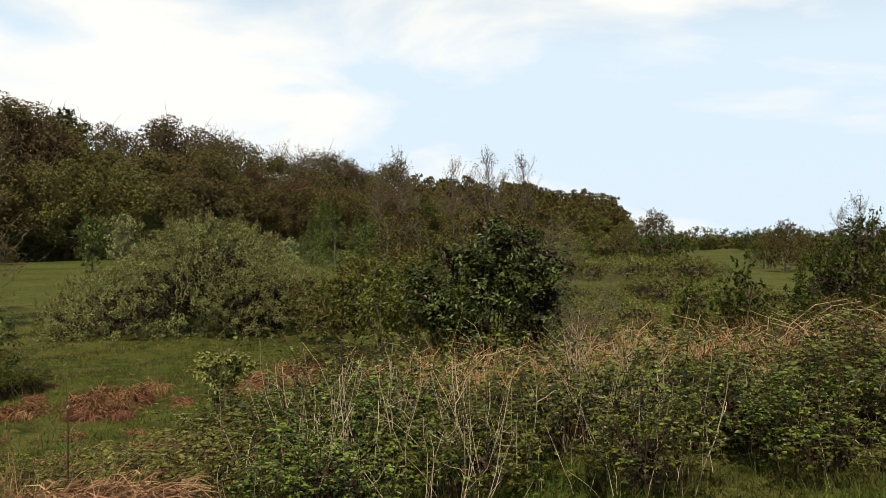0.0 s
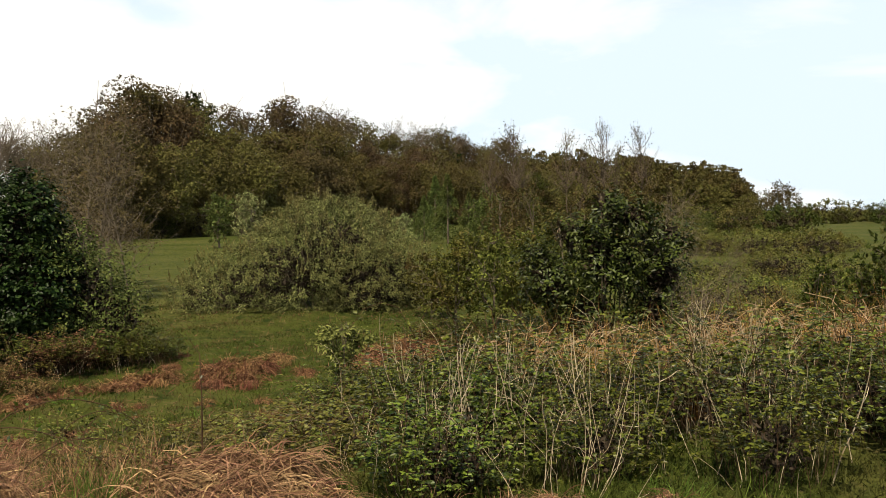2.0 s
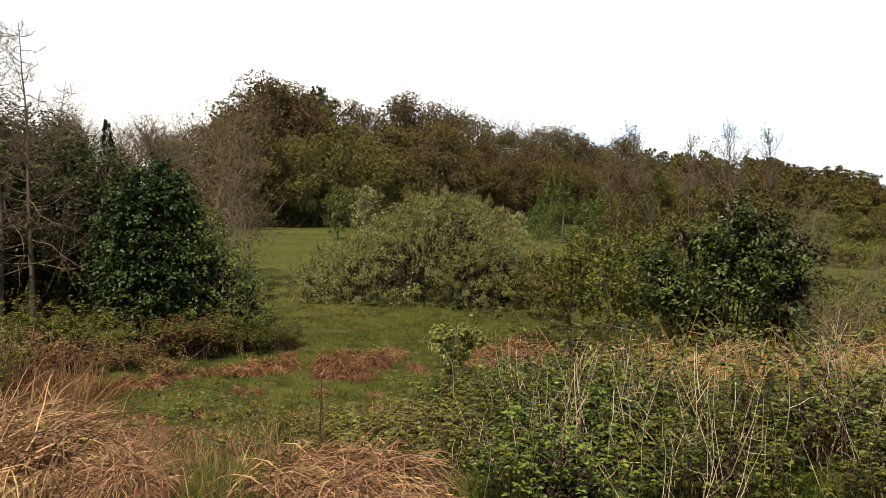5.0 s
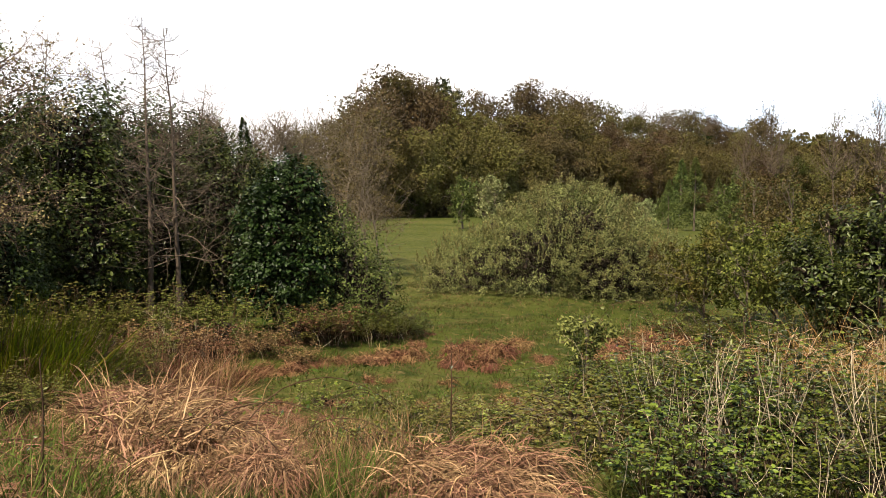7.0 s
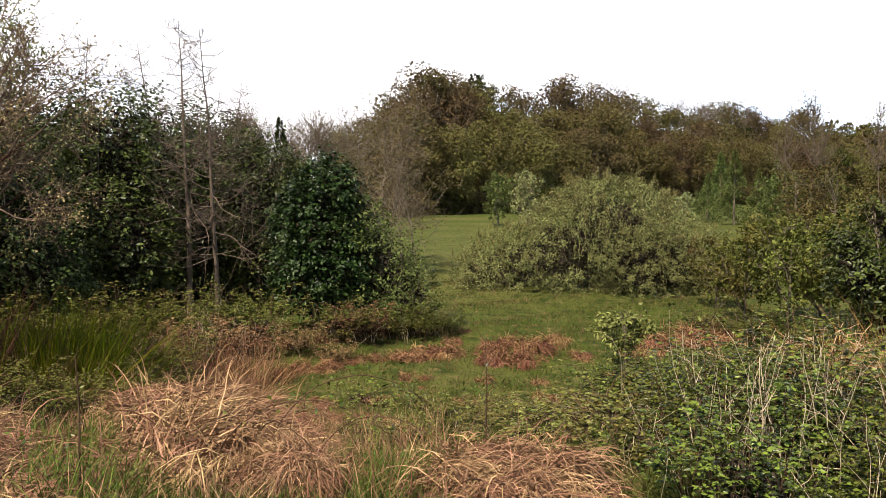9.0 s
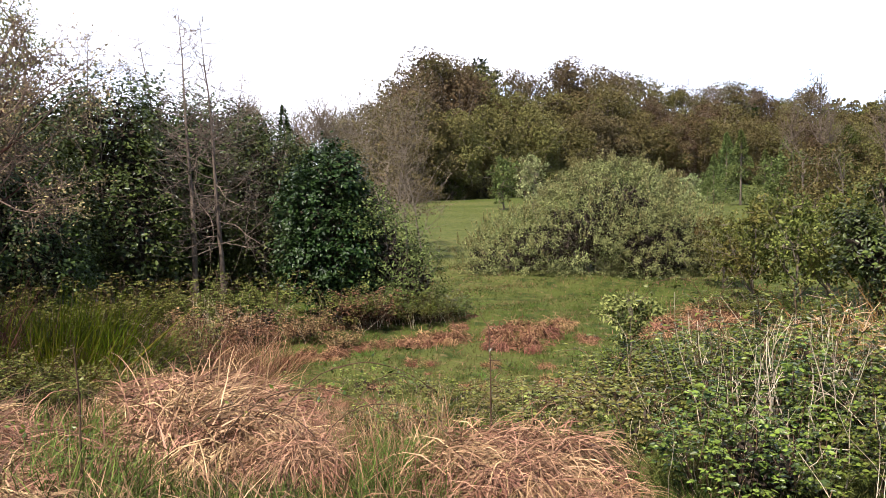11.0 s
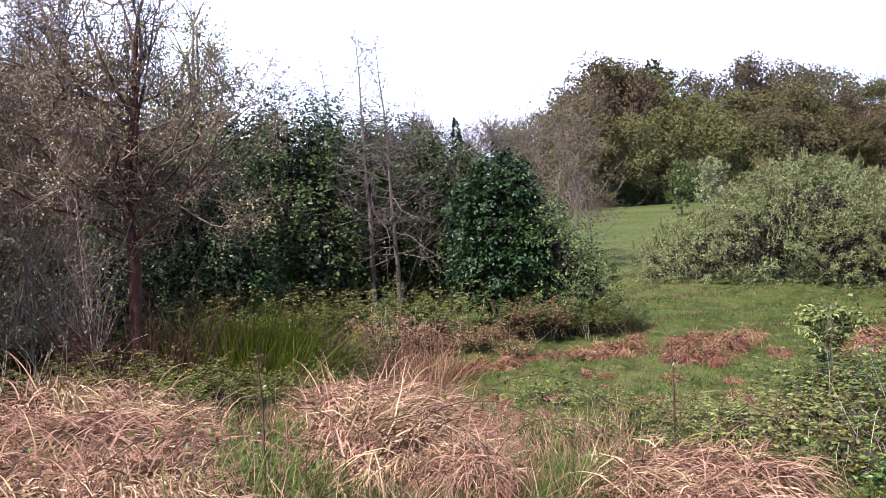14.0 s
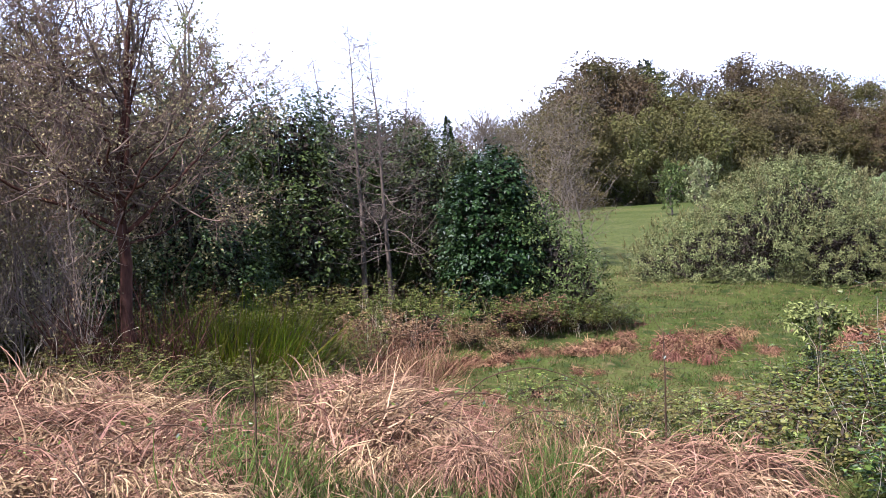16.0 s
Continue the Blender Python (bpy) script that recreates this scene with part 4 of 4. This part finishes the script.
def stalks(seed, n, spread, h, label, mat="stalk", r=0.0038, lean=0.16, side=2, name="dead_stalk_stand", crook=0.1):
    """A stand of dead upright stalks with a few crooked side shoots."""
    rng = np.random.default_rng(seed)
    root = thing(name, label, "dead stalks")
    extra = []
    for _ in range(n):
        foot = np.array([*rng.normal(0, spread * 0.5, 2), -0.05])
        hh = h * rng.uniform(0.5, 1.15)
        pts, rad, d = limb(rng, foot, (rng.normal(0, lean), rng.normal(0, lean), 1), hh, r * rng.uniform(0.7, 1.3), r * 0.4, 6, crook)
        for _ in range(rng.integers(0, side + 1)):
            i = rng.integers(3, 6)
            q, rr, _ = limb(rng, pts[i], (rng.normal(), rng.normal(), 0.5), hh * 0.22, r * 0.6, r * 0.25, 3, 0.3)
            extra.append((q, rr))
        part("stalk", tubes("stalk", [(pts, rad)]), mat, root)
    part("side_growth", tubes("side_growth", extra), mat, root, kind="stuff")
    return root


def tussock(seed, n, w, length, width, mat, label, name="grass_tussock", bend=0.8, up=0.9, wild=0.4, stray=0, kink=0.0):
    """A tussock of long blades springing from a small base and falling outwards."""
    rng = np.random.default_rng(seed)
    root = thing(name, label, "grass")
    a, r = rng.uniform(0, 2 * np.pi, n), w * np.sqrt(rng.uniform(0, 1, n))
    p = np.stack([r * np.cos(a), r * np.sin(a), -0.03 + 0 * r], 1)
    out = np.stack([np.cos(a) * r / w, np.sin(a) * r / w, up + 0 * r], 1)
    part("blade_tuft", blade_mesh("blade_tuft", rng, p, out, length, width, bend, 3, wild, kink), mat, root, kind="stuff")
    if stray:
        a = rng.uniform(0, 2 * np.pi, stray)
        p = np.stack([0.8 * w * np.cos(a), 0.8 * w * np.sin(a), rng.uniform(0.05, 0.3, stray)], 1)
        part("fallen_litter", blade_mesh("fallen_litter", rng, p, np.stack([rng.normal(size=stray), rng.normal(size=stray), 0.25 + 0 * a], 1), length * 0.8, width, 0.5, 3, 0.3), mat, root, kind="stuff")
    return root


BRAMBLE = [
    bramble(81, 2.0, 1.7, 1.25, 4300, "bramble thicket with green leaves and brown canes"),
    bramble(82, 1.8, 1.6, 1.1, 3800, "dense green bramble on the bank"),
    bramble(83, 2.2, 1.6, 1.35, 4400, "tangled bramble with young green leaves"),
]
LOW_BRAMBLE = bramble(84, 1.6, 1.3, 0.5, 800, "low sparse bramble spreading over the grass", mat="low_bramble", leaf=0.052, canes=6, shoots=15)
DEAD = [
    stalks(85, 20, 0.8, 1.15, "pale dead willowherb stalks rising from brambles", crook=0.17),
    stalks(86, 20, 0.8, 1.05, "bleached crooked dead stalks among the brambles", crook=0.28, lean=0.45, side=3),
]
CANE_TANGLE = stalks(79, 16, 1.0, 1.25, "tangle of tawny arching dead canes behind the brambles", mat="tangle", r=0.0072, lean=0.55, side=3, name="dead_cane_tangle", crook=0.42)
THICK_DEAD = stalks(87, 9, 0.45, 0.95, "stout pale dead stems standing in the brambles", r=0.0065, lean=0.14, crook=0.10, side=1)


DULL_BRAMBLE = bramble(80, 1.9, 1.6, 1.2, 3600, "dull dark bramble undergrowth at the foot of trees", mat="hawthorn", leaf=0.062, canes=14)


def bank_thicket():
    rng = np.random.default_rng(8)
    for row, d in enumerate((6.2, 7.1, 8.0, 9.2, 5.2)):
        az = -44.0
        stop = (12.5, 14.5, 15.0, 12.0, 11.0)[row]
        while az < stop:
            dd = d * rng.uniform(0.95, 1.05) / max(0.8, math.cos(radians(az - 25) * 0.55))
            h = (0.74, 0.80, 0.84, 0.80, 0.60)[row] * rng.uniform(0.88, 1.1) * (0.86 if az > 8 else 1.0)
            plant(BRAMBLE[rng.integers(3)], az, dd, rng.uniform(0, 360), h)
            az += math.degrees(1.05 / dd) * rng.uniform(0.85, 1.15) * (1.7 if row == 3 else 1.0)
    for _ in range(15):
        az, d = rng.uniform(-36, 12), rng.uniform(6.4, 11.5)
        plant(DEAD[rng.integers(2)], az, d, rng.uniform(0, 360), rng.uniform(0.85, 1.15) * (0.85 if az > 6 else 1.0))
    for _ in range(4):
        az, d = rng.uniform(-12, 12), rng.uniform(5.0, 6.6)
        plant(DEAD[0], az, d, rng.uniform(0, 360), rng.uniform(0.75, 1.1))
    for _ in range(56):
        plant(CANE_TANGLE, rng.uniform(-34, 6), rng.uniform(8.8, 11.8), rng.uniform(0, 360), rng.uniform(1.0, 1.4))
    for _ in range(16):
        plant(DEAD[1], rng.uniform(-36, 5), rng.uniform(8.4, 12.0), rng.uniform(0, 360), rng.uniform(1.15, 1.5), "tangle of tawny dead stalks above the brambles")
    for az, d in ((-1.6, 6.4), (9.5, 6.5), (8.0, 6.2), (1.5, 6.6), (-9, 6.4), (5.2, 9.0), (-14, 7.0), (4.5, 6.6), (-24, 7.4), (5.4, 5.5), (-2.6, 5.6), (-16.5, 6.0)):
        plant(THICK_DEAD, az, d, az * 91, 0.95)


bank_thicket()
for az, d, s in ((16, 7.6, 1.0), (19, 7.2, 0.8), (22.5, 7.0, 0.75), (14.5, 9.2, 1.1), (17.5, 9.4, 0.9), (21, 9.0, 0.7), (13.8, 6.2, 0.9), (17.0, 5.9, 0.6), (26.5, 8.0, 0.6), (30.5, 7.4, 0.6), (34.0, 7.0, 0.55)):
    plant(LOW_BRAMBLE, az, d, az * 67, s)
# the mound and undergrowth along the foot of the left-hand trees
for az, d, s in ((27.4, 17.8, 0.5), (28.8, 17.4, 0.62), (30.4, 17.2, 0.72), (32.0, 17.4, 0.7)):
    plant(BRAMBLE[1], az, d, az * 31, s, "dark green bramble mound at the meadow's edge")
for az, d, s in ((35.0, 16.6, 0.75), (40.5, 17.0, 0.9), (42.8, 17.4, 0.85), (45.2, 17.0, 0.9), (47.6, 17.2, 0.95), (50.0, 16.6, 0.95), (52.5, 16.2, 1.0), (55.2, 15.4, 1.05), (58, 14.6, 1.0), (61, 14.0, 1.0), (64.5, 13.6, 1.0), (69, 12.6, 0.9), (74, 12.2, 0.9), (79, 12, 0.9)):
    plant(DULL_BRAMBLE, az, d, az * 83, s)
for az, d, s in ((49.5, 12.6, 0.75), (51.5, 13.0, 0.8), (57.5, 12.4, 0.8), (60, 11.8, 0.7), (47.5, 13.8, 0.7), (45.4, 14.6, 0.65), (53.6, 13.2, 0.9), (65.5, 10.2, 0.6), (70, 10, 0.6), (75, 10, 0.65)):
    plant(DULL_BRAMBLE, az, d, az * 83, s)
for az, d, s in ((9.6, 18.6, 0.55), (6.6, 17.6, 0.6), (4.0, 17.8, 0.65), (1.6, 17.0, 0.7), (-1.0, 14.8, 0.7), (-4.6, 14.6, 0.75), (-7.4, 15.4, 0.7), (-10.0, 16.0, 0.7), (-13, 15.5, 0.7), (-16, 15, 0.75)):
    plant(BRAMBLE[int(d * 10) % 3], az, d, az * 83, s, "bramble growing round the feet of shrubs")
for az, d, s in ((49.6, 10.6, 0.5), (51.2, 9.8, 0.45), (53.4, 9.2, 0.4), (55.6, 9.6, 0.5), (57.4, 10.2, 0.6), (58.2, 9.0, 0.45), (47.8, 11.4, 0.55), (46.0, 12.2, 0.55), (50.4, 11.6, 0.6), (54.6, 10.4, 0.5), (59.4, 10.0, 0.62), (61.4, 10.1, 0.7), (63.2, 9.9, 0.6)):
    plant(DULL_BRAMBLE, az, d, az * 47, s)
BROWN_BRACKEN = bramble(88, 1.5, 1.2, 0.8, 2600, "heap of russet dead bracken and brambles", mat="russet", leaf=0.05, canes=18)
for az, d, s in ((33.6, 16.9, 1.0), (43.8, 15.6, 1.0), (41.6, 15.4, 0.8), (46.8, 15.3, 0.8), (38.0, 15.6, 0.7), (35.4, 15.0, 0.55), (44.4, 13.6, 0.6), (48.8, 12.0, 0.5), (52.2, 11.0, 0.5), (46.8, 12.9, 0.5)):
    plant(BROWN_BRACKEN, az, d, az * 29, s)
for az, d, s in ((43.6, 15.8, 0.95), (41.8, 15.2, 0.7), (46.2, 15.5, 0.75), (44.6, 14.6, 0.7), (62.0, 10.2, 0.7), (66, 9.6, 0.8), (69.5, 9.4, 0.85)):
    plant(DEAD[0], az, d, az * 45, s, "grey-brown dead stalks beside the trees")
def woody(root, seed, n, h, mat):
    """Adds a few woody stems to a bush."""
    rng = np.random.default_rng(seed)
    for _ in range(n):
        pts, rad, _ = limb(rng, (*rng.normal(0, 0.15, 2), -0.05), (rng.normal(0, 0.3), rng.normal(0, 0.3), 1), h * rng.uniform(0.6, 1.0), 0.012, 0.003, 5, 0.12)
        part("stem", tubes("stem", [(pts, rad)]), mat, root)


BROOM = tussock(89, 420, 0.55, 1.2, 0.010, "broom", "dark green upright broom bush", "broom_bush", bend=0.2, up=1.8, wild=0.35, kink=0.25)
woody(BROOM, 90, 6, 1.3, "cane")
for az, d, s in ((54.4, 11.0, 1.25), (52.8, 11.4, 1.15), (55.8, 11.8, 1.2), (53.6, 12.2, 1.3), (50.8, 12.4, 1.0)):
    plant(BROOM, az, d, az * 45, s)

# ---- small elder on the bank, thin dark stems and arching canes ----
young_elder = bush(91, [(0, 0, 1.12, 0.26, 0.26, 0.24), (-0.24, 0, 1.22, 0.18, 0.16, 0.13), (0.26, 0.05, 1.24, 0.18, 0.16, 0.12), (0.02, -0.15, 1.32, 0.18, 0.18, 0.10), (-0.05, 0.0, 0.85, 0.2, 0.2, 0.2)], "fresh", 1500, 0.075, "young elder with fresh green leaves", "young_elder", stems=5, per=10, aspect=0.36, up=-0.15, clump=0.2, stout=0.35, face=1.0, inside=0, far=2.0)
plant(young_elder, 15.5, 11.0, 0, 0.98)
for az, d, s in ((15.9, 10.6, 0.62), (14.6, 10.8, 0.68), (16.6, 11.2, 0.55), (13.6, 11.4, 0.7), (12.4, 11.8, 0.7), (11.0, 12.2, 0.7), (9.2, 12.0, 0.75)):
    plant(BRAMBLE[1], az, d, az * 55, s, "green bramble on the lower bank")


def cane(seed, pts, r, label, name="bramble_cane", leaves=26):
    """A single cane or stem along a bent line, with a few thorny side twigs and small leaves."""
    rng = np.random.default_rng(seed)
    root = thing(name, label, "stem")
    pts = np.asarray(pts, float)
    t = np.linspace(0, len(pts) - 1, 16)
    fine = np.stack([np.interp(t, np.arange(len(pts)), pts[:, k]) for k in range(3)], 1)
    fine[1:-1] = (fine[:-2] + fine[1:-1] * 2 + fine[2:]) / 4
    lines = [(fine, np.linspace(r, r * 0.4, 16))]
    for _ in range(7):
        i = rng.integers(4, 16)
        q, rr, _ = limb(rng, fine[i], rng.normal(size=3) + [0, 0, 0.5], 0.14, r * 0.4, r * 0.15, 3, 0.2)
        lines.append((q, rr))
    part("stem", tubes("stem", lines, limit=0.004), "cane", root)
    i = rng.integers(6, 16, leaves)
    part("foliage", leaf_mesh("foliage", rng, fine[i] + rng.normal(0, 0.04, (leaves, 3)), rng.normal(size=(leaves, 3)), 0.04, 0.022, 0.5), "bramble", root, kind="stuff")
    return root


UPRIGHT = cane(92, [(0, 0, -0.05), (0.01, 0, 0.35), (-0.015, 0.01, 0.7), (0.02, 0, 1.0)], 0.009, "thin dark upright stem on the bank", "thin_stem", 14)
for az, d, s in ((25.2, 5.6, 0.92), (51.8, 4.9, 0.9), (70.5, 5.0, 0.85)):
    plant(UPRIGHT, az, d, az * 20, s)
ARCH = cane(93, [(0, 0, -0.05), (0.15, 0, 0.4), (0.45, 0.02, 0.62), (0.8, 0, 0.66), (1.1, -0.03, 0.55), (1.35, -0.05, 0.36)], 0.006, "dark bramble cane arching over dry grass")
for az, d, s, turn in ((44.5, 5.3, 0.9, 30), (41.0, 5.7, 1.0, 60), (37.5, 5.4, 0.75, 10), (36.0, 5.0, 0.7, 200), (64, 5.2, 0.9, 40), (58, 5.6, 0.8, 20), (33.5, 6.2, 0.75, 100), (35.5, 6.6, 0.8, 80), (61, 4.6, 0.7, 190)):
    plant(ARCH, az, d, turn, s)

def dock(seed):
    """A dock plant: a rosette of broad wavy leaves on short stalks."""
    rng = np.random.default_rng(seed)
    root = thing("dock_plant", "dock plant with broad dark green leaves", "plant")
    for _ in range(13):
        a, up = rng.uniform(0, 2 * np.pi), rng.uniform(0.5, 1.4)
        way = unit(np.array([math.cos(a), math.sin(a), up]))
        foot = way * rng.uniform(0.08, 0.22)
        t = np.linspace(0, 1, 7)[:, None]
        length = rng.uniform(0.20, 0.32)
        line = foot + way * length * t + np.array([0, 0, -0.11]) * t ** 2.2
        side = np.array([-math.sin(a), math.cos(a), 0.0])
        half = 0.048 * np.sin(np.pi * np.clip(t * 0.9 + 0.1, 0, 1)) ** 0.7
        lift = 0.012 * np.sin(9 * t + a)
        v = np.concatenate([line + side * half + [0, 0, 1] * (0.02 + lift), line, line - side * half + [0, 0, 1] * (0.02 - lift)])
        i = np.arange(6)[:, None]
        part("leaf", mesh("leaf", v, np.concatenate([i + [0, 1, 8, 7], i + [7, 8, 15, 14]])), "dock", root)
        part("leaf_stalk", tubes("leaf_stalk", [(np.stack([np.array([0, 0, -0.03]), foot * 0.6, foot]), np.array([0.006, 0.005, 0.004]))]), "cane", root)
    return root


DOCK = dock(94)
for az, d, s in ((7.0, 5.35, 1.0), (5.6, 5.5, 0.8)):
    plant(DOCK, az, d, az * 70, s)

# ---- dry and green grass on the bank ----
def thatch(seed, n, w, h, length, width, mat, label, name="dry_grass", tufts=7):
    """A mound of dead grass: locks of long blades that leave its crown, bend over sharply and hang down its slopes, over matted litter."""
    rng = np.random.default_rng(seed)
    root = thing(name, label, "grass")
    m = n // 2
    a, r = rng.uniform(0, 2 * np.pi, m), np.sqrt(rng.uniform(0, 1, m))
    p = np.stack([w * r * np.cos(a), w * r * np.sin(a), h * (1 - r ** 2) * rng.uniform(0.1, 0.8, m)], 1)
    way = np.stack([np.cos(a + rng.normal(0, 1.1, m)), np.sin(a + rng.normal(0, 1.1, m)), rng.uniform(-0.1, 0.35, m)], 1)
    part("matted_litter", blade_mesh("matted_litter", rng, p, way, length * 0.8, width, 0.8, 3, 0.2, 0.35), mat, root, kind="stuff")
    swirl = rng.normal(0, 0.5)
    for _ in range(tufts):
        m = int(n / tufts * rng.uniform(0.7, 1.5))
        a, r = rng.uniform(0, 2 * np.pi), math.sqrt(rng.uniform(0, 0.8))
        foot = np.array([w * r * math.cos(a), w * r * math.sin(a), h * (1 - r * r) * 0.75])
        b = a + swirl + rng.normal(0, 0.6)
        comb = np.array([math.cos(b), math.sin(b), 0])
        p = foot + rng.normal(0, 0.085, (m, 3)) * [1, 1, 0.5]
        way = unit(comb * rng.uniform(0.5, 1.0) + [0, 0, rng.uniform(0.35, 0.8)] + rng.normal(0, 0.30, (m, 3)))
        part("tuft", blade_mesh("tuft", rng, p, way, length * rng.uniform(0.8, 1.15), width, rng.uniform(2.6, 4.2), 6, 0.12, 0.13), mat, root)
    return root


STRAW = [
    thatch(101, 800, 0.50, 0.42, 0.56, 0.0085, "straw", "bleached dry grass tussock fallen over"),
    thatch(102, 800, 0.46, 0.52, 0.62, 0.0088, "straw", "heap of long dry straw-coloured grass"),
    thatch(103, 720, 0.55, 0.36, 0.54, 0.0084, "straw_red", "matted reddish dry grass with bent blades"),
]
FOOT_GRASS = tussock(108, 240, 0.42, 1.05, 0.009, "rust", "dead brown grass and stalks at the foot of trees", "brown_grass", bend=0.5, up=1.5, wild=0.5, kink=0.4)
TAWNY = tussock(106, 300, 0.45, 1.25, 0.009, "tawny", "tall tawny dead grass standing behind the brambles", "tawny_grass", bend=0.5, up=1.5, wild=0.55, kink=0.6)
RUST = thatch(104, 520, 0.40, 0.36, 0.40, 0.012, "rust", "rust-coloured tuft of dead grass in the meadow", "rusty_grass", tufts=4)
GREEN = tussock(105, 320, 0.30, 0.46, 0.009, "fresh_grass", "clump of fresh green grass on the bank", "green_grass", bend=0.8, up=1.0, wild=0.6, kink=0.25)


WEED = tussock(107, 24, 0.07, 0.15, 0.050, "bramble", "low dark weed growing in the meadow", "meadow_weed", bend=0.9, up=0.6, wild=0.5)


def bank_grass():
    rng = np.random.default_rng(9)

    def spread(protos, n, a0, a1, d0, d1, s0, s1, tall=1.0):
        for _ in range(n):
            az, d = rng.uniform(a0, a1), rng.uniform(d0, d1)
            plant(protos[rng.integers(len(protos))], az, d, rng.uniform(0, 360), rng.uniform(s0, s1), tall=tall)

    spread(STRAW, 34, 41.0, 48.0, 5.3, 8.0, 0.8, 1.15)
    spread([STRAW[2], STRAW[0]], 18, 42, 51, 7.6, 10.0, 0.75, 1.05)
    spread(STRAW, 6, 37, 41, 5.6, 6.8, 0.5, 0.7)
    spread(STRAW, 44, 57, 78, 4.8, 7.4, 0.75, 1.1)
    spread(STRAW, 16, 56, 76, 7.4, 9.0, 0.95, 1.3)
    spread(STRAW, 5, 15, 21, 4.3, 5.0, 0.45, 0.6)
    spread(STRAW, 15, 20, 27.5, 4.6, 5.3, 0.6, 0.85)
    spread([GREEN], 16, 15, 34, 5.2, 7.5, 0.4, 0.65)
    spread(STRAW, 6, 36, 42, 4.6, 5.8, 0.5, 0.7)
    spread(STRAW, 5, 55, 58, 4.0, 4.8, 0.5, 0.7)
    spread([GREEN], 34, 49.0, 54.5, 4.4, 7.0, 0.75, 1.1)
    spread([GREEN], 26, 29, 35.5, 4.4, 5.6, 0.45, 0.7)
    spread([GREEN], 12, 34, 76, 3.9, 4.6, 0.4, 0.6)
    spread([GREEN], 12, -38, -8, 4.3, 5.4, 0.5, 0.7)
    spread([GREEN], 6, -10, 14, 4.2, 5.0, 0.4, 0.6)
    spread(STRAW, 10, -14, 14, 4.2, 4.8, 0.28, 0.42)
    for az, d, s in ((35.3, 14.6, 0.9), (38.3, 14.2, 0.9), (33.2, 14.8, 0.9), (28.8, 15.4, 1.1), (27.6, 15.0, 1.1), (29.9, 14.8, 1.0), (22.6, 15.6, 1.15), (21.4, 15.2, 1.2), (23.8, 15.4, 1.1), (20.4, 16.0, 1.0), (24.7, 14.6, 0.8), (22.3, 14.6, 1.0), (41.0, 13.6, 0.9), (31.2, 15.2, 0.8)):
        plant(RUST, az, d, az * 63, s * 0.85, tall=1.15)
    for _ in range(70):
        plant(GREEN, rng.uniform(8, 42), rng.uniform(10, 20), rng.uniform(0, 360), rng.uniform(0.35, 0.75), "small grass clump in the damp meadow")
    for _ in range(12):
        plant(LOW_BRAMBLE, rng.uniform(19, 40), rng.uniform(8.6, 11.5), rng.uniform(0, 360), rng.uniform(0.45, 0.75), "thin young bramble straggling through meadow grass")
    for _ in range(9):
        plant(STRAW[2], rng.uniform(28, 42), rng.uniform(7.6, 10.5), rng.uniform(0, 360), rng.uniform(0.35, 0.6), "small tuft of reddish dry grass")
    for _ in range(80):
        plant(WEED, rng.uniform(6, 46), rng.uniform(10, 26), rng.uniform(0, 360), rng.uniform(0.6, 1.6))
    for _ in range(34):
        plant(RUST, rng.uniform(14, 44), rng.uniform(11, 18), rng.uniform(0, 360), rng.uniform(0.3, 0.7))
    for _ in range(14):
        plant(RUST, rng.uniform(7.5, 14.0), rng.uniform(15.5, 19.0), rng.uniform(0, 360), rng.uniform(0.9, 1.3), "orange-brown dry grass in front of the shrubs")
    for _ in range(70):
        plant(TAWNY, rng.uniform(-38, 3), rng.uniform(8.6, 12.6), rng.uniform(0, 360), rng.uniform(0.8, 1.15))


bank_grass()
for i in range(44):
    plant(FOOT_GRASS, 40 + 0.58 * i + 0.6 * math.sin(i * 4.1), 13.4 + 1.6 * math.sin(i * 2.7) - 0.05 * i, i * 67, 0.74 + 0.2 * math.sin(i * 3.3))


def sward(name, seed, n, a0, a1, d0, d1, length, width, mat, label, power=1.0):
    """Grass blades strewn over a stretch of ground, in one mesh."""
    rng = np.random.default_rng(seed)
    az = np.radians(rng.uniform(a0, a1, n))
    d = d0 + (d1 - d0) * rng.uniform(0, 1, n) ** power
    x, y = -d * np.sin(az), d * np.cos(az)
    p = np.stack([x, y, ground_z(x, y) - 0.02], 1)
    me = blade_mesh(name, rng, p, np.array([[0, 0, 1.0]]) + 0 * p, length, width, 0.5, 2, 0.45)
    me.materials.append(M[mat])
    tagged(new(name, me), label, "grass", kind="stuff")


sward("meadow_grass", 111, 85000, 6, 48, 8.0, 30, 0.105, 0.010, "grass", "short green grass over the damp meadow", 0.8)
sward("bramble_foot_grass", 116, 20000, -38, 14, 3.0, 6.2, 0.15, 0.007, "grass", "thin grass in front of the brambles", 0.9)
sward("bank_grass", 112, 32000, 10, 80, 3.0, 9.5, 0.19, 0.008, "grass", "rough green grass on the path bank", 0.9)
sward("meadow_litter", 115, 14000, 6, 50, 8.5, 28, 0.13, 0.008, "straw", "dry blades scattered over the meadow", 0.8)
sward("path_grass", 114, 9000, -180, 180, 0.4, 3.4, 0.12, 0.009, "grass", "short trodden grass along the path", 0.6)
sward("bank_litter", 113, 11000, 28, 80, 3.6, 9.0, 0.30, 0.007, "straw", "scattered dry blades lying in the grass", 0.9)

# a kind of which none was needed leaves nothing behind
for ob in [o for o in scene.objects if o.type == "EMPTY" and o.name not in PLACED and o.matrix_basis.translation.length < 0.01]:
    for child in list(ob.children_recursive):
        bpy.data.objects.remove(child)
    bpy.data.objects.remove(ob)
